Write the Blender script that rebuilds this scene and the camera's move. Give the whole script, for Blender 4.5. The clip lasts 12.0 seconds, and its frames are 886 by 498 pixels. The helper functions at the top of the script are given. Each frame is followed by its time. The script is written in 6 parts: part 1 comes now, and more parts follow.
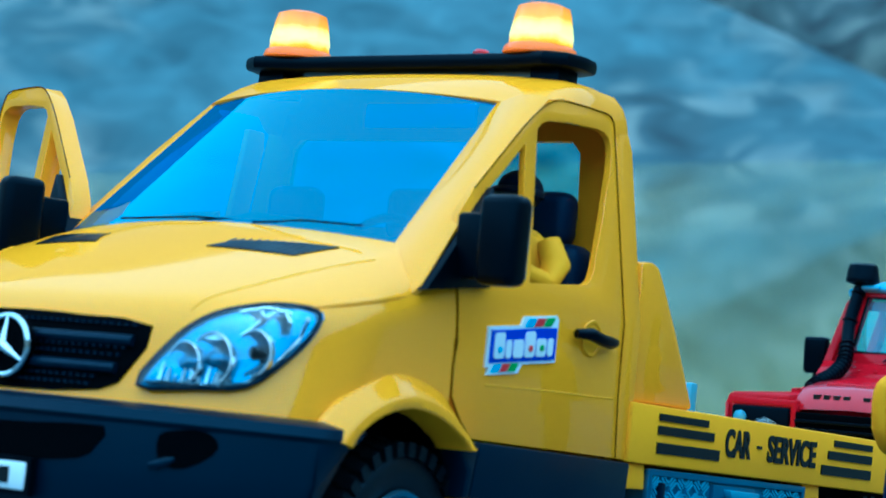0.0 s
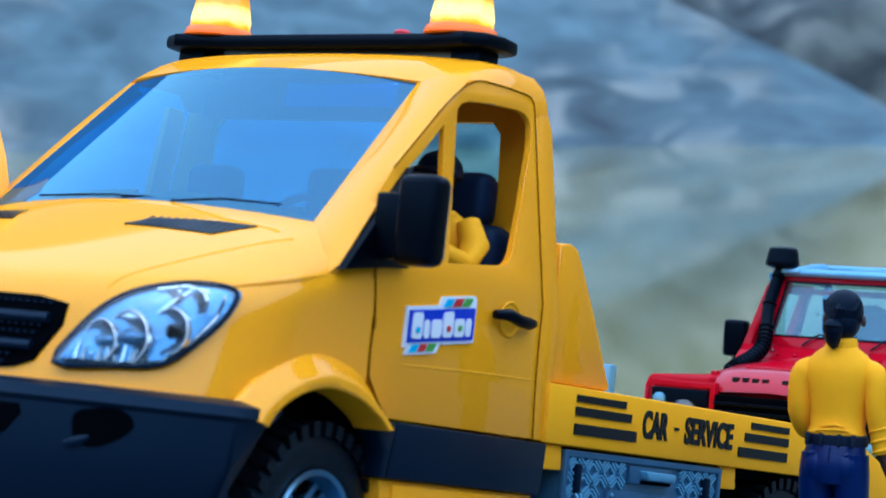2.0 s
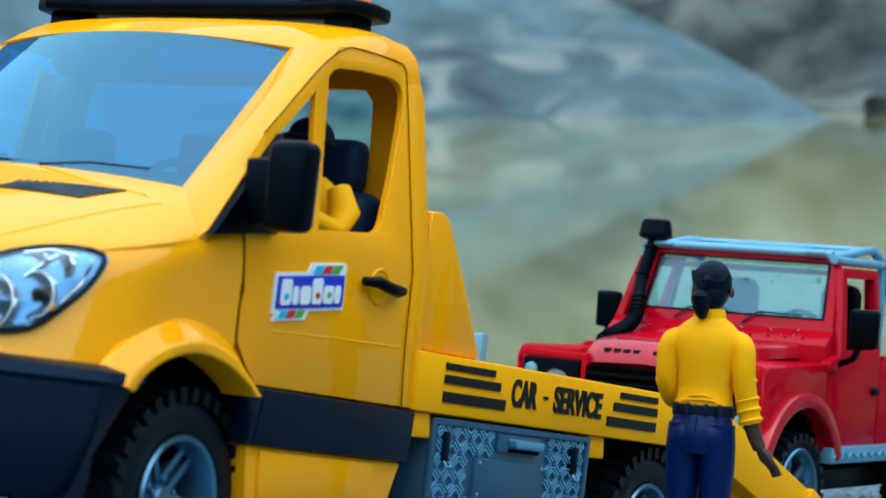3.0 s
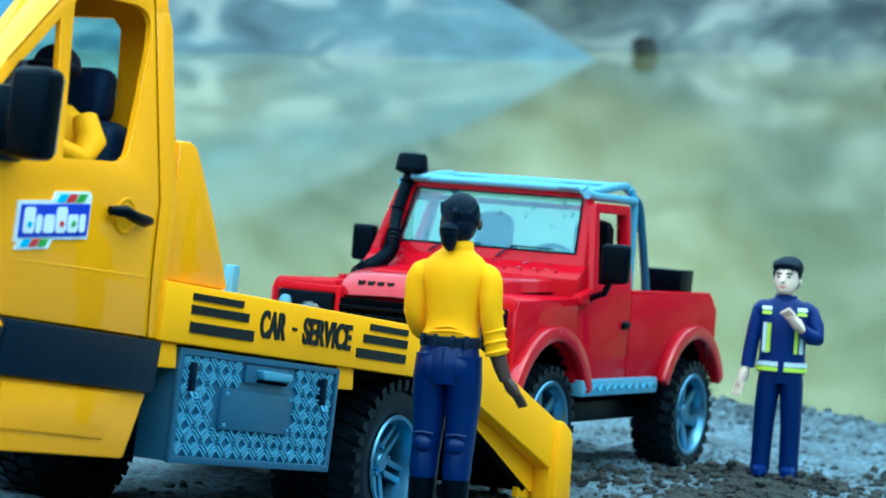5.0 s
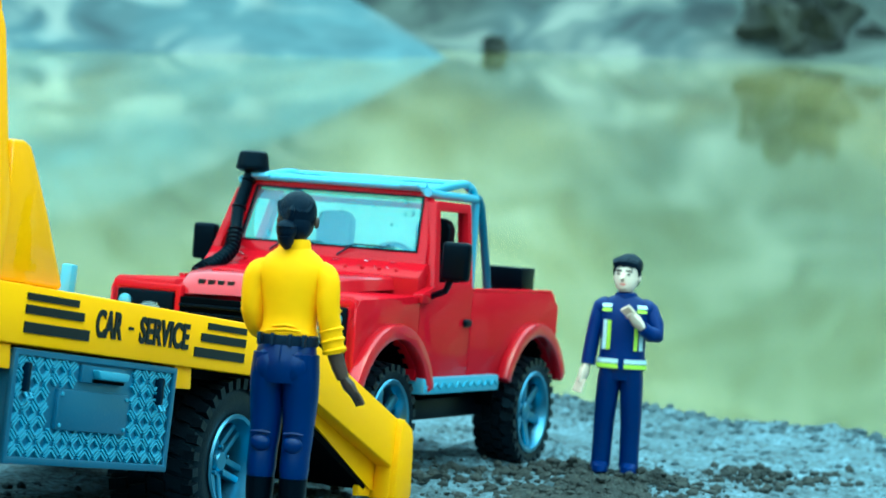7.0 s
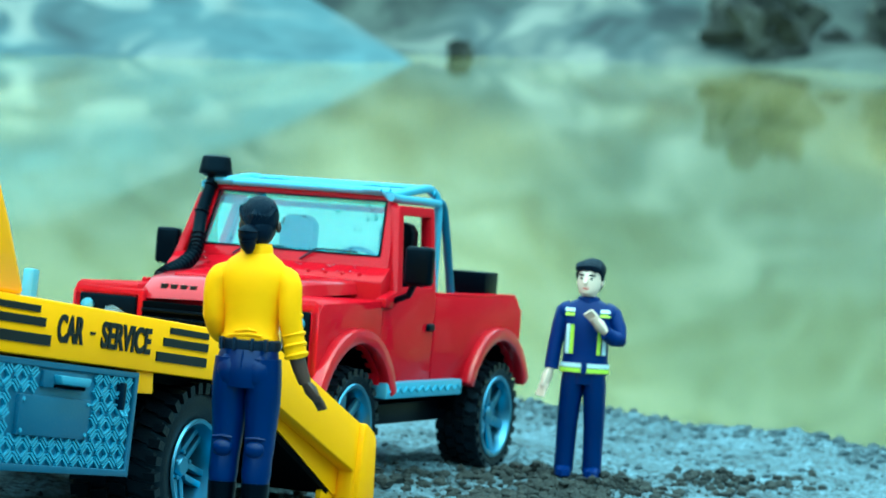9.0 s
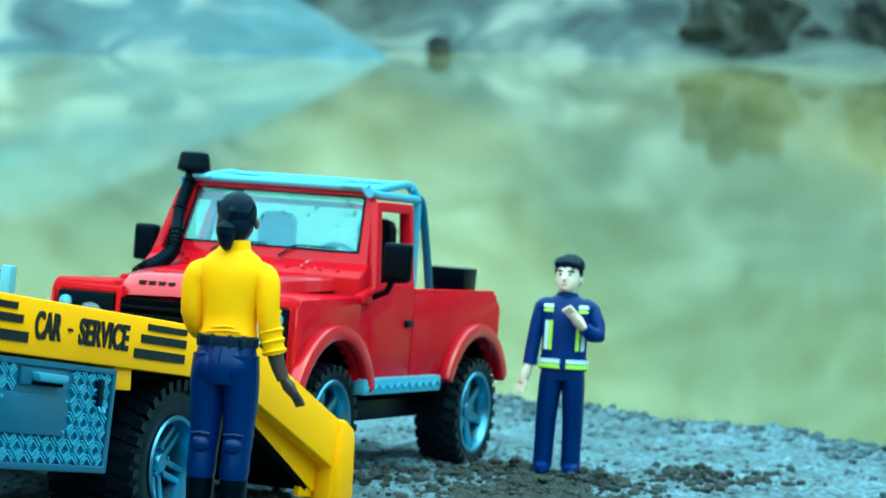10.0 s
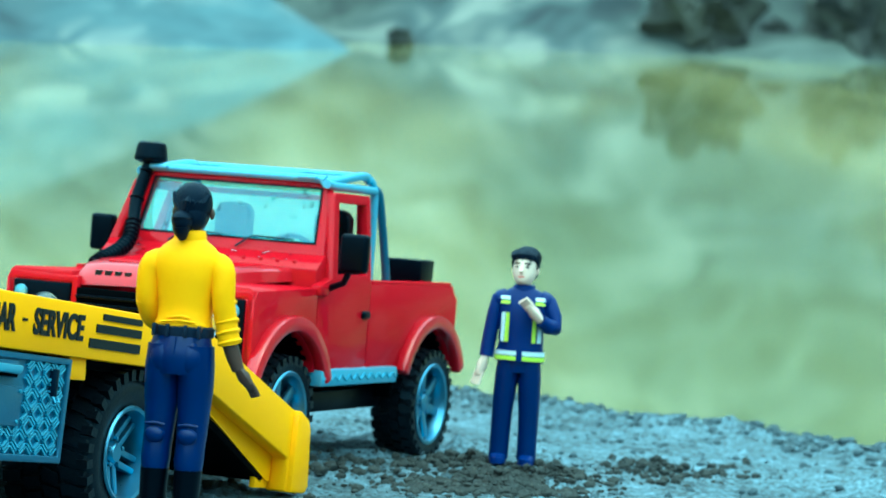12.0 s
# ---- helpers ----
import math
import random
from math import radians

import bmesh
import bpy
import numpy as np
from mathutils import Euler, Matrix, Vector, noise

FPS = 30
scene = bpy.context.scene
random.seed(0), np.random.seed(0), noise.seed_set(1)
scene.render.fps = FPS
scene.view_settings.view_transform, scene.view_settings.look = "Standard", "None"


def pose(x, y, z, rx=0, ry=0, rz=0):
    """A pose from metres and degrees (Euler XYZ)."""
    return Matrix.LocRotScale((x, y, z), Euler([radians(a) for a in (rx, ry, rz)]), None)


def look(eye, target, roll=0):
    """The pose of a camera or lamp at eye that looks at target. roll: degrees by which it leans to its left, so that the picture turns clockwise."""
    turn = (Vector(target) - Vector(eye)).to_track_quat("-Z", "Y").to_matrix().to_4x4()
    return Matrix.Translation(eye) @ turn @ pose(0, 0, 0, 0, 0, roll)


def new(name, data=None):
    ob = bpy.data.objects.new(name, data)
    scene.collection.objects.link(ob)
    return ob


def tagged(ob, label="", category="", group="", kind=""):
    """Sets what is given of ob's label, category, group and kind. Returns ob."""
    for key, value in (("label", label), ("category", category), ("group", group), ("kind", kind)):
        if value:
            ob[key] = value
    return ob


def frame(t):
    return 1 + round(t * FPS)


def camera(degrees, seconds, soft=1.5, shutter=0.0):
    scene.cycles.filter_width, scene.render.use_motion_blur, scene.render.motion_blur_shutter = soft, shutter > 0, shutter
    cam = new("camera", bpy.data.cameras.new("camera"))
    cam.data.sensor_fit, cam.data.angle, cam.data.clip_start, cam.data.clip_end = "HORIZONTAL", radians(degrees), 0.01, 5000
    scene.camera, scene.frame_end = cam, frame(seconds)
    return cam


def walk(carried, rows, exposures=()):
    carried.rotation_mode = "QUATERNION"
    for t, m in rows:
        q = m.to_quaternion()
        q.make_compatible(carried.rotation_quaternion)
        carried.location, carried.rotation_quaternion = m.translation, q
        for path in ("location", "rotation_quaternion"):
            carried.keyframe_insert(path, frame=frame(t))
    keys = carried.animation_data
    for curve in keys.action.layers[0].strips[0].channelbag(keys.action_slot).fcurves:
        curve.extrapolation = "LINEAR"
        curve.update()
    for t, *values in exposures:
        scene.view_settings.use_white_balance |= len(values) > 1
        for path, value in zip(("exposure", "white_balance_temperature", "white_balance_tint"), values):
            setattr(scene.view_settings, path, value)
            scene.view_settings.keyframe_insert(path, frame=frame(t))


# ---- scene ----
# ---- camera: stands in one place and pans ----
PIVOT, ARM = Vector((-0.5267, -0.4838, 0.1485)), 0.0815      # tripod head, and the lens in front of it
EYE = (-0.4528, -0.4506, 0.1401)
PAN = [
    (0.0, 36.867, -3.409, -0.915),
    (0.5, 36.459, -3.446, -0.765),
    (1.0, 36.135, -3.564, -0.581),
    (1.5, 35.813, -3.649, -0.527),
    (2.0, 35.195, -3.841, -0.360),
    (2.5, 33.781, -4.151, 0.141),
    (3.0, 32.508, -4.513, 0.459),
    (3.2, 31.839, -4.626, 0.621),
    (4.8, 27.738, -5.734, 1.305),
    (5.0, 27.248, -5.863, 1.362),
    (5.5, 25.901, -6.031, 1.466),
    (6.0, 24.899, -6.060, 1.520),
    (6.5, 24.192, -5.955, 1.583),
    (7.0, 23.841, -5.813, 1.562),
    (9.0, 23.052, -5.697, 1.633),
    (9.5, 22.777, -5.754, 1.655),
    (10.0, 22.589, -5.767, 1.596),
    (10.5, 22.373, -5.598, 1.658),
    (11.0, 22.168, -5.602, 1.782),
    (11.5, 21.865, -5.735, 1.978),
    (12.0, 21.662, -5.916, 2.000),
]      # seconds, heading, pitch, roll (degrees)
cam = camera(20.0, 12.0, soft=1.6)
cam.data.dof.use_dof = True
cam.data.dof.focus_distance = 0.95
cam.data.dof.aperture_fstop = 26.0


def aim(heading, pitch, roll):
    h, p = radians(heading), radians(pitch)
    way = Vector((math.cos(h) * math.cos(p), math.sin(h) * math.cos(p), math.sin(p)))
    return look(PIVOT + way * ARM, PIVOT + way * (ARM + 1), roll)


walk(cam, [(t, aim(h, p, r)) for t, h, p, r in PAN],
     exposures=[(0.0, 0.16, 3900, -26), (0.3, 0.22, 4950, 7), (2.0, 0.22, 4950, 7), (3.0, 0.28, 5800, -6), (4.8, 0.82, 5100, -20), (6.0, 1.13, 5020, -46), (12.0, 1.12, 5020, -46)])

# ---- daylight: bright overcast sky ----
world = bpy.data.worlds.new("sky")
scene.world = world
world.use_nodes = True
wn = world.node_tree
sky = wn.nodes.new("ShaderNodeTexSky")
sky.sky_type, sky.sun_disc = "NISHITA", False
sky.sun_elevation, sky.sun_rotation = radians(79), radians(239)
sky.dust_density, sky.air_density = 3.0, 1.0
wn.links.new(sky.outputs[0], wn.nodes["Background"].inputs[0])
wn.nodes["Background"].inputs[1].default_value = 0.12
sun = new("sun", bpy.data.lights.new("sun", "SUN"))
sun.data.energy, sun.data.angle, sun.data.color = 4.0, radians(147), (0.76, 0.87, 1.0)
sun.matrix_world = look((-0.75, -0.45, 4.6), (0, 0, 0))

# ---- materials ----


def surface(name, color, rough=0.5, metal=0.0, vary=0.12, coarse=6.0, fine=300.0, bump=0.15, coat=0.0, emit=0.0, dust=0.0, rub=0.2, spec=None):
    """A procedural surface with a slow change of tone, a fine grain, relief and dust."""
    m = bpy.data.materials.new(name)
    m.use_nodes = True
    t = m.node_tree
    b = t.nodes["Principled BSDF"]
    tc = t.nodes.new("ShaderNodeTexCoord")
    n1, n2 = t.nodes.new("ShaderNodeTexNoise"), t.nodes.new("ShaderNodeTexNoise")
    for n, s, d in ((n1, coarse, 4.0), (n2, fine, 6.0)):
        n.inputs["Scale"].default_value, n.inputs["Detail"].default_value = s, d
        t.links.new(tc.outputs["Object"], n.inputs["Vector"])
    mix = t.nodes.new("ShaderNodeMix")
    mix.data_type = "RGBA"
    mix.inputs[6].default_value = (*[c * (1 - vary) for c in color], 1)
    mix.inputs[7].default_value = (*[min(1, c * (1 + vary)) for c in color], 1)
    t.links.new(n1.outputs[0], mix.inputs[0])
    out = mix.outputs[2]
    if dust:
        ramp = t.nodes.new("ShaderNodeValToRGB")
        ramp.color_ramp.elements[0].position, ramp.color_ramp.elements[1].position = 0.6, 0.78
        t.links.new(n2.outputs[0], ramp.inputs[0])
        mul = t.nodes.new("ShaderNodeMath")
        mul.operation = "MULTIPLY"
        mul.inputs[1].default_value = dust
        t.links.new(ramp.outputs[0], mul.inputs[0])
        dm = t.nodes.new("ShaderNodeMix")
        dm.data_type = "RGBA"
        dm.inputs[7].default_value = (0.3, 0.27, 0.22, 1)
        t.links.new(mul.outputs[0], dm.inputs[0])
        t.links.new(out, dm.inputs[6])
        out = dm.outputs[2]
    t.links.new(out, b.inputs["Base Color"])
    rr = t.nodes.new("ShaderNodeMapRange")
    rr.inputs[3].default_value, rr.inputs[4].default_value = max(0.02, rough * (1 - rub)), min(1, rough * (1 + rub))
    t.links.new(n2.outputs[0], rr.inputs[0])
    t.links.new(rr.outputs[0], b.inputs["Roughness"])
    b.inputs["Metallic"].default_value = metal
    b.inputs["Specular IOR Level"].default_value = (0.4 if max(color) > 0.05 else 0.15) if spec is None else spec
    b.inputs["Coat Weight"].default_value = coat
    if max(color) < 0.05:
        b.inputs["Specular Tint"].default_value = (0.45, 0.72, 1.0, 1)
    b.inputs["Coat Roughness"].default_value = 0.06
    b.inputs["Coat IOR"].default_value = 1.65
    if bump:
        bp = t.nodes.new("ShaderNodeBump")
        bp.inputs["Strength"].default_value, bp.inputs["Distance"].default_value = bump, 0.0006
        t.links.new(n2.outputs[0], bp.inputs["Height"])
        t.links.new(bp.outputs[0], b.inputs["Normal"])
    if emit:
        b.inputs["Emission Color"].default_value = (*color, 1)
        b.inputs["Emission Strength"].default_value = emit
    return m


def clear(name, tint, gloss=0.03, ior=1.45, film=None, share=0.0, sheen=(1, 1, 1)):
    """Thin clear plastic: tinted see-through with a mirror sheen."""
    m = bpy.data.materials.new(name)
    m.use_nodes = True
    t = m.node_tree
    t.nodes.remove(t.nodes["Principled BSDF"])
    tr, gl, mx, fr = (t.nodes.new("ShaderNode" + k) for k in ("BsdfTransparent", "BsdfGlossy", "MixShader", "Fresnel"))
    tr.inputs[0].default_value = (*tint, 1)
    gl.inputs["Roughness"].default_value = gloss
    gl.inputs[0].default_value = (*sheen, 1)
    fr.inputs[0].default_value = ior
    t.links.new(fr.outputs[0], mx.inputs[0])
    body = tr.outputs[0]
    if film:
        df, m2 = t.nodes.new("ShaderNodeBsdfDiffuse"), t.nodes.new("ShaderNodeMixShader")
        df.inputs[0].default_value = (*film, 1)
        m2.inputs[0].default_value = share
        t.links.new(body, m2.inputs[1])
        t.links.new(df.outputs[0], m2.inputs[2])
        body = m2.outputs[0]
    t.links.new(body, mx.inputs[1])
    t.links.new(gl.outputs[0], mx.inputs[2])
    t.links.new(mx.outputs[0], t.nodes["Material Output"].inputs[0])
    return m


YELLOW = surface("yellow_plastic", (0.94, 0.378, 0.0006), 0.40, vary=0.05, coarse=9, fine=60, bump=0.0, coat=0.46, rub=0.12, spec=0.0)
YELLOW_FLAT = surface("yellow_plastic_matt", (0.95, 0.420, 0.0008), 0.42, vary=0.05, coarse=9, fine=60, bump=0.0, coat=0.08, rub=0.12, spec=0.05)
RED = surface("red_plastic", (0.42, 0.0006, 0.012), 0.35, vary=0.06, coarse=12, fine=60, bump=0.0, coat=0.24, rub=0.15, spec=0.0)
RED_GLOSS = surface("polished_red_plastic", (0.40, 0.0006, 0.012), 0.30, vary=0.06, coarse=12, fine=60, bump=0.0, coat=0.55, rub=0.15, spec=0.1)
BLACK = surface("black_plastic", (0.0008, 0.0015, 0.0036), 0.34, vary=0.2, coarse=20, fine=1200, bump=0.05, spec=0.09)
BUMPER = surface("anthracite_plastic", (0.0020, 0.0060, 0.0160), 0.36, vary=0.15, coarse=15, fine=1500, bump=0.10, spec=0.24)
# near black for black parts, and for shade put as colour into recesses
DARK = surface("black_parts_and_recess_shade", (0.0005, 0.0007, 0.0012), 0.7, vary=0.2, coarse=20, fine=800, spec=0.02)
RUBBER = surface("tyre_rubber", (0.0034, 0.0046, 0.0072), 0.38, vary=0.3, coarse=40, fine=1200, bump=0.3, dust=0.04, spec=0.24)
RIM = surface("silver_rim", (0.15, 0.29, 0.43), 0.30, metal=0.85, vary=0.1, coarse=30, fine=900, bump=0.05, dust=0.2)
# darker copy of SILVER: the shade on the cage stays is in its colour
STAY = surface("shaded_silver_plastic", (0.035, 0.11, 0.19), 0.4, metal=0.3, vary=0.1, coarse=20, fine=900, bump=0.06)
CHROME = surface("chrome", (0.75, 0.78, 0.8), 0.12, metal=1.0, vary=0.05, coarse=30, fine=900, bump=0.02)
LAMP_BACK = surface("dark_reflector", (0.20, 0.36, 0.54), 0.20, metal=0.75, vary=0.45, coarse=160, fine=600, bump=0.4)
SILVER = surface("silver_plastic", (0.17, 0.39, 0.56), 0.36, metal=0.35, vary=0.08, coarse=20, fine=900, bump=0.06, dust=0.1)
GREY = surface("tread_plate_grey", (0.055, 0.135, 0.235), 0.32, metal=0.45, vary=0.12, coarse=30, fine=900, bump=0.08, dust=0.15)
WHITE = surface("white_print", (0.82, 0.84, 0.84), 0.35, vary=0.04, coarse=30, fine=900, bump=0.03)
# darkened yellow: shade of the door joints, painted on thin raised strips
SEAM = surface("shaded_gap", (0.12, 0.040, 0.0), 0.8, vary=0.2, coarse=30, fine=900, bump=0.0, spec=0.0)
BLUE = surface("blue_print", (0.006, 0.035, 0.52), 0.35, vary=0.06, coarse=30, fine=900, bump=0.03)
CYAN = surface("cyan_print", (0.05, 0.45, 0.70), 0.35, vary=0.05, coarse=30, fine=900, bump=0.03)
CRIMSON = surface("red_print", (0.55, 0.02, 0.03), 0.35, vary=0.05, coarse=30, fine=900, bump=0.03)
GREEN = surface("green_print", (0.10, 0.36, 0.05), 0.35, vary=0.05, coarse=30, fine=900, bump=0.03)
INK = surface("black_print", (0.012, 0.012, 0.012), 0.4, vary=0.1, coarse=30, fine=900, bump=0.03)
SEAT = surface("navy_seat", (0.008, 0.016, 0.042), 0.45, vary=0.15, coarse=30, fine=900, bump=0.1)
CABIN = surface("cabin_blue_grey", (0.22, 0.32, 0.46), 0.5, vary=0.1, coarse=20, fine=900, bump=0.05)
WINDSCREEN = clear("blue_windscreen", (0.07, 0.30, 0.80), 0.03, 1.90, (0.0, 0.20, 1.0), 0.11, (0.55, 0.97, 1.0))
PANE = clear("clear_pane", (0.56, 0.92, 1.0), 0.03, 1.65, (0.34, 0.72, 1.0), 0.20, (0.7, 0.95, 1.0))
DROP = clear("water_drop", (0.80, 0.92, 0.95), 0.02, 1.6)
LENS = clear("headlight_lens", (0.82, 0.90, 0.95), 0.02, 1.5)
AMBER = surface("amber_base", (0.95, 0.16, 0.0), 0.3, vary=0.1, coarse=60, fine=400, bump=0.1, emit=0.25)


def beacon_glow():
    """Amber dome lit from inside: brightest round the bulb, facets in its wall."""
    m = surface("lit_amber_dome", (0.45, 0.06, 0.0), 0.22, vary=0.1, coarse=60, fine=400, bump=0.0, coat=0.3)
    t = m.node_tree
    b = t.nodes["Principled BSDF"]
    tc, sep, ramp, wave = (t.nodes.new("ShaderNode" + k) for k in ("TexCoord", "SeparateXYZ", "ValToRGB", "TexNoise"))
    mr = t.nodes.new("ShaderNodeMapRange")
    mr.inputs[1].default_value, mr.inputs[2].default_value = 0.1366 * 1.45, 0.1476 * 1.45
    wave.inputs["Scale"].default_value = 160
    ad = t.nodes.new("ShaderNodeMath")
    ad.operation, ad.inputs[1].default_value = "MULTIPLY_ADD", 0.25
    t.links.new(tc.outputs["Object"], sep.inputs[0])
    t.links.new(tc.outputs["Object"], wave.inputs["Vector"])
    t.links.new(sep.outputs[2], mr.inputs[0])
    t.links.new(wave.outputs[0], ad.inputs[0])
    t.links.new(mr.outputs[0], ad.inputs[2])
    e = ramp.color_ramp.elements
    e[0].position, e[0].color = 0.10, (0.62, 0.10, 0.0, 1)
    e[1].position, e[1].color = 1.0, (0.55, 0.15, 0.0, 1)
    for pos, c in ((0.24, (0.95, 0.36, 0.0, 1)), (0.38, (1.0, 0.86, 0.22, 1)), (0.56, (1.0, 0.80, 0.16, 1)), (0.74, (0.80, 0.30, 0.0, 1))):
        n = e.new(pos)
        n.color = c
    t.links.new(ad.outputs[0], ramp.inputs[0])
    t.links.new(ramp.outputs[0], b.inputs["Emission Color"])
    b.inputs["Emission Strength"].default_value = 1.55
    return m


BEACON = beacon_glow()
SHIRT = surface("yellow_shirt", (0.93, 0.42, 0.001), 0.5, vary=0.08, coarse=60, fine=1500, bump=0.10, spec=0.06)
TROUSER = surface("navy_trousers", (0.001, 0.011, 0.078), 0.32, vary=0.2, coarse=60, fine=1500, bump=0.15, spec=0.20)
JACKET = surface("blue_jacket", (0.002, 0.014, 0.110), 0.45, vary=0.15, coarse=60, fine=1500, bump=0.15, spec=0.18)
BELT = surface("dark_belt", (0.010, 0.015, 0.03), 0.4, vary=0.1, coarse=60, fine=900)
HAIR = surface("black_hair", (0.0035, 0.006, 0.014), 0.42, vary=0.3, coarse=300, fine=1800, bump=0.4, spec=0.10)
SKIN_DARK = surface("dark_brown_plastic", (0.055, 0.028, 0.018), 0.42, vary=0.1, coarse=60, fine=900)
SKIN_PALE = surface("pale_plastic", (0.72, 0.55, 0.43), 0.5, vary=0.05, coarse=60, fine=900)
REFLECT = surface("silver_tape", (0.62, 0.72, 0.76), 0.3, vary=0.1, coarse=60, fine=900)
LIME = surface("lime_tape", (0.55, 0.72, 0.06), 0.4, vary=0.1, coarse=60, fine=900)

# ---- mesh tools ----


def bm_box(x0, x1, y0, y1, z0, z1, bevel=0.0, seg=2):
    bm = bmesh.new()
    bmesh.ops.create_cube(bm, size=1, matrix=Matrix.Translation(((x0 + x1) / 2, (y0 + y1) / 2, (z0 + z1) / 2)) @ Matrix.Diagonal((x1 - x0, y1 - y0, z1 - z0, 1)))
    if bevel:
        bmesh.ops.bevel(bm, geom=bm.edges[:], offset=bevel, segments=seg, affect="EDGES", profile=0.5)
    return bm


def bm_prism(outline, a, b, axis="y", holes=(), bevel=0.0, cuts=()):
    """An outline (and holes) in x,z (axis y), y,z (axis x) or x,y (axis z), drawn out from a to b."""
    put = {"y": lambda p, q, w: (p, w, q), "x": lambda p, q, w: (w, p, q), "z": lambda p, q, w: (p, q, w)}[axis]
    bm = bmesh.new()
    edges = []
    for loop in (outline, *holes):
        vs = [bm.verts.new(put(p, q, a)) for p, q in loop]
        edges += [bm.edges.new((vs[i], vs[(i + 1) % len(vs)])) for i in range(len(vs))]
    bmesh.ops.triangle_fill(bm, edges=edges, use_beauty=True)
    got = bmesh.ops.extrude_face_region(bm, geom=bm.faces[:])
    move = Vector(put(0, 0, b - a))
    bmesh.ops.translate(bm, verts=[v for v in got["geom"] if isinstance(v, bmesh.types.BMVert)], vec=move)
    bmesh.ops.recalc_face_normals(bm, faces=bm.faces[:])
    bmesh.ops.dissolve_limit(bm, angle_limit=0.02, verts=bm.verts[:], edges=bm.edges[:])
    if bevel:
        sharp = [e for e in bm.edges if len(e.link_faces) == 2 and e.calc_face_angle(0) > 0.9]
        bmesh.ops.bevel(bm, geom=sharp, offset=bevel, segments=2, affect="EDGES", profile=0.5, clamp_overlap=True)
    for z in cuts:
        bmesh.ops.bisect_plane(bm, geom=bm.verts[:] + bm.edges[:] + bm.faces[:], plane_co=(0, 0, z), plane_no=(0, 0, 1))
    return bm


def bm_grid(rows, thick=0.0, closed=False, caps=(True, True)):
    """A sheet through rows of points; closed: each row is a ring."""
    bm = bmesh.new()
    vs = [[bm.verts.new(p) for p in r] for r in rows]
    n = len(rows[0])
    for i in range(len(rows) - 1):
        for j in range(n if closed else n - 1):
            k = (j + 1) % n
            bm.faces.new((vs[i][j], vs[i][k], vs[i + 1][k], vs[i + 1][j]))
    if closed and caps[0]:
        bm.faces.new(vs[0][::-1])
    if closed and caps[1]:
        bm.faces.new(vs[-1])
    bmesh.ops.recalc_face_normals(bm, faces=bm.faces[:])
    if thick:
        bmesh.ops.solidify(bm, geom=bm.faces[:], thickness=thick)
    return bm


def bm_tube(path, radius, seg=10, flat=1.0):
    """A round bar along a path; radius may be a list."""
    pts = [Vector(p) for p in path]
    rad = radius if isinstance(radius, (list, tuple)) else [radius] * len(pts)
    rows = []
    side = None
    for i, p in enumerate(pts):
        d = (pts[min(i + 1, len(pts) - 1)] - pts[max(i - 1, 0)]).normalized()
        if side is None:
            side = d.cross(Vector((0, 0, 1)) if abs(d.z) < 0.9 else Vector((0, 1, 0))).normalized()
        side = (side - d * side.dot(d)).normalized()
        up = d.cross(side)
        rows.append([p + (side * math.cos(a) + up * math.sin(a) * flat) * rad[i] for a in (2 * math.pi * k / seg for k in range(seg))])
    return bm_grid(rows, closed=True)


def bm_lathe(profile, seg=32, center=(0, 0, 0), axis="y", caps=(True, True)):
    """A profile of (radius, along) turned round an axis through center."""
    rows = []
    for r, w in profile:
        ring = []
        for k in range(seg):
            a = 2 * math.pi * k / seg
            c, s = r * math.cos(a), r * math.sin(a)
            ring.append(Vector(center) + Vector({"y": (c, w, s), "z": (c, s, w), "x": (w, c, s)}[axis]))
        rows.append(ring)
    return bm_grid(rows, closed=True, caps=caps)


def bm_ball(center, rx, ry, rz, seg=16):
    bm = bmesh.new()
    bmesh.ops.create_uvsphere(bm, u_segments=seg, v_segments=seg // 2 + 2, radius=1, matrix=Matrix.Translation(center) @ Matrix.Diagonal((rx, ry, rz, 1)))
    return bm


def joined(*bms):
    """Several meshes as one."""
    out = bmesh.new()
    for b in bms:
        me = bpy.data.meshes.new("tmp")
        b.to_mesh(me)
        out.from_mesh(me)
        b.free()
        bpy.data.meshes.remove(me)
    return out


def bm_pane(rows):
    """A clear sheet, its face turned towards -x."""
    bm = bm_grid(rows)
    if sum(f.normal.x for f in bm.faces) > 0:
        bmesh.ops.reverse_faces(bm, faces=bm.faces[:])
    return bm


SCALE = 1.0      # size of the thing that is being built


def part(name, bm, material, parent, label="", kind="", fit=None):
    """Links a bmesh as one mesh object under a thing or a part."""
    if fit:
        for v in bm.verts:
            v.co = fit(v.co)
    if SCALE != 1.0:
        bmesh.ops.scale(bm, vec=(SCALE,) * 3, verts=bm.verts[:])
    me = bpy.data.meshes.new(name)
    bm.to_mesh(me)
    bm.free()
    for m in material if isinstance(material, (list, tuple)) else [material]:
        me.materials.append(m)
    me.polygons.foreach_set("use_smooth", [True] * len(me.polygons))
    me.set_sharp_from_angle(angle=radians(38))
    ob = new(name, me)
    ob.parent = parent
    return tagged(ob, label=label, kind=kind)


def thing(name, m, label, category, group=""):
    ob = new(name)
    ob.matrix_world = m
    return tagged(ob, label=label, category=category, group=group)


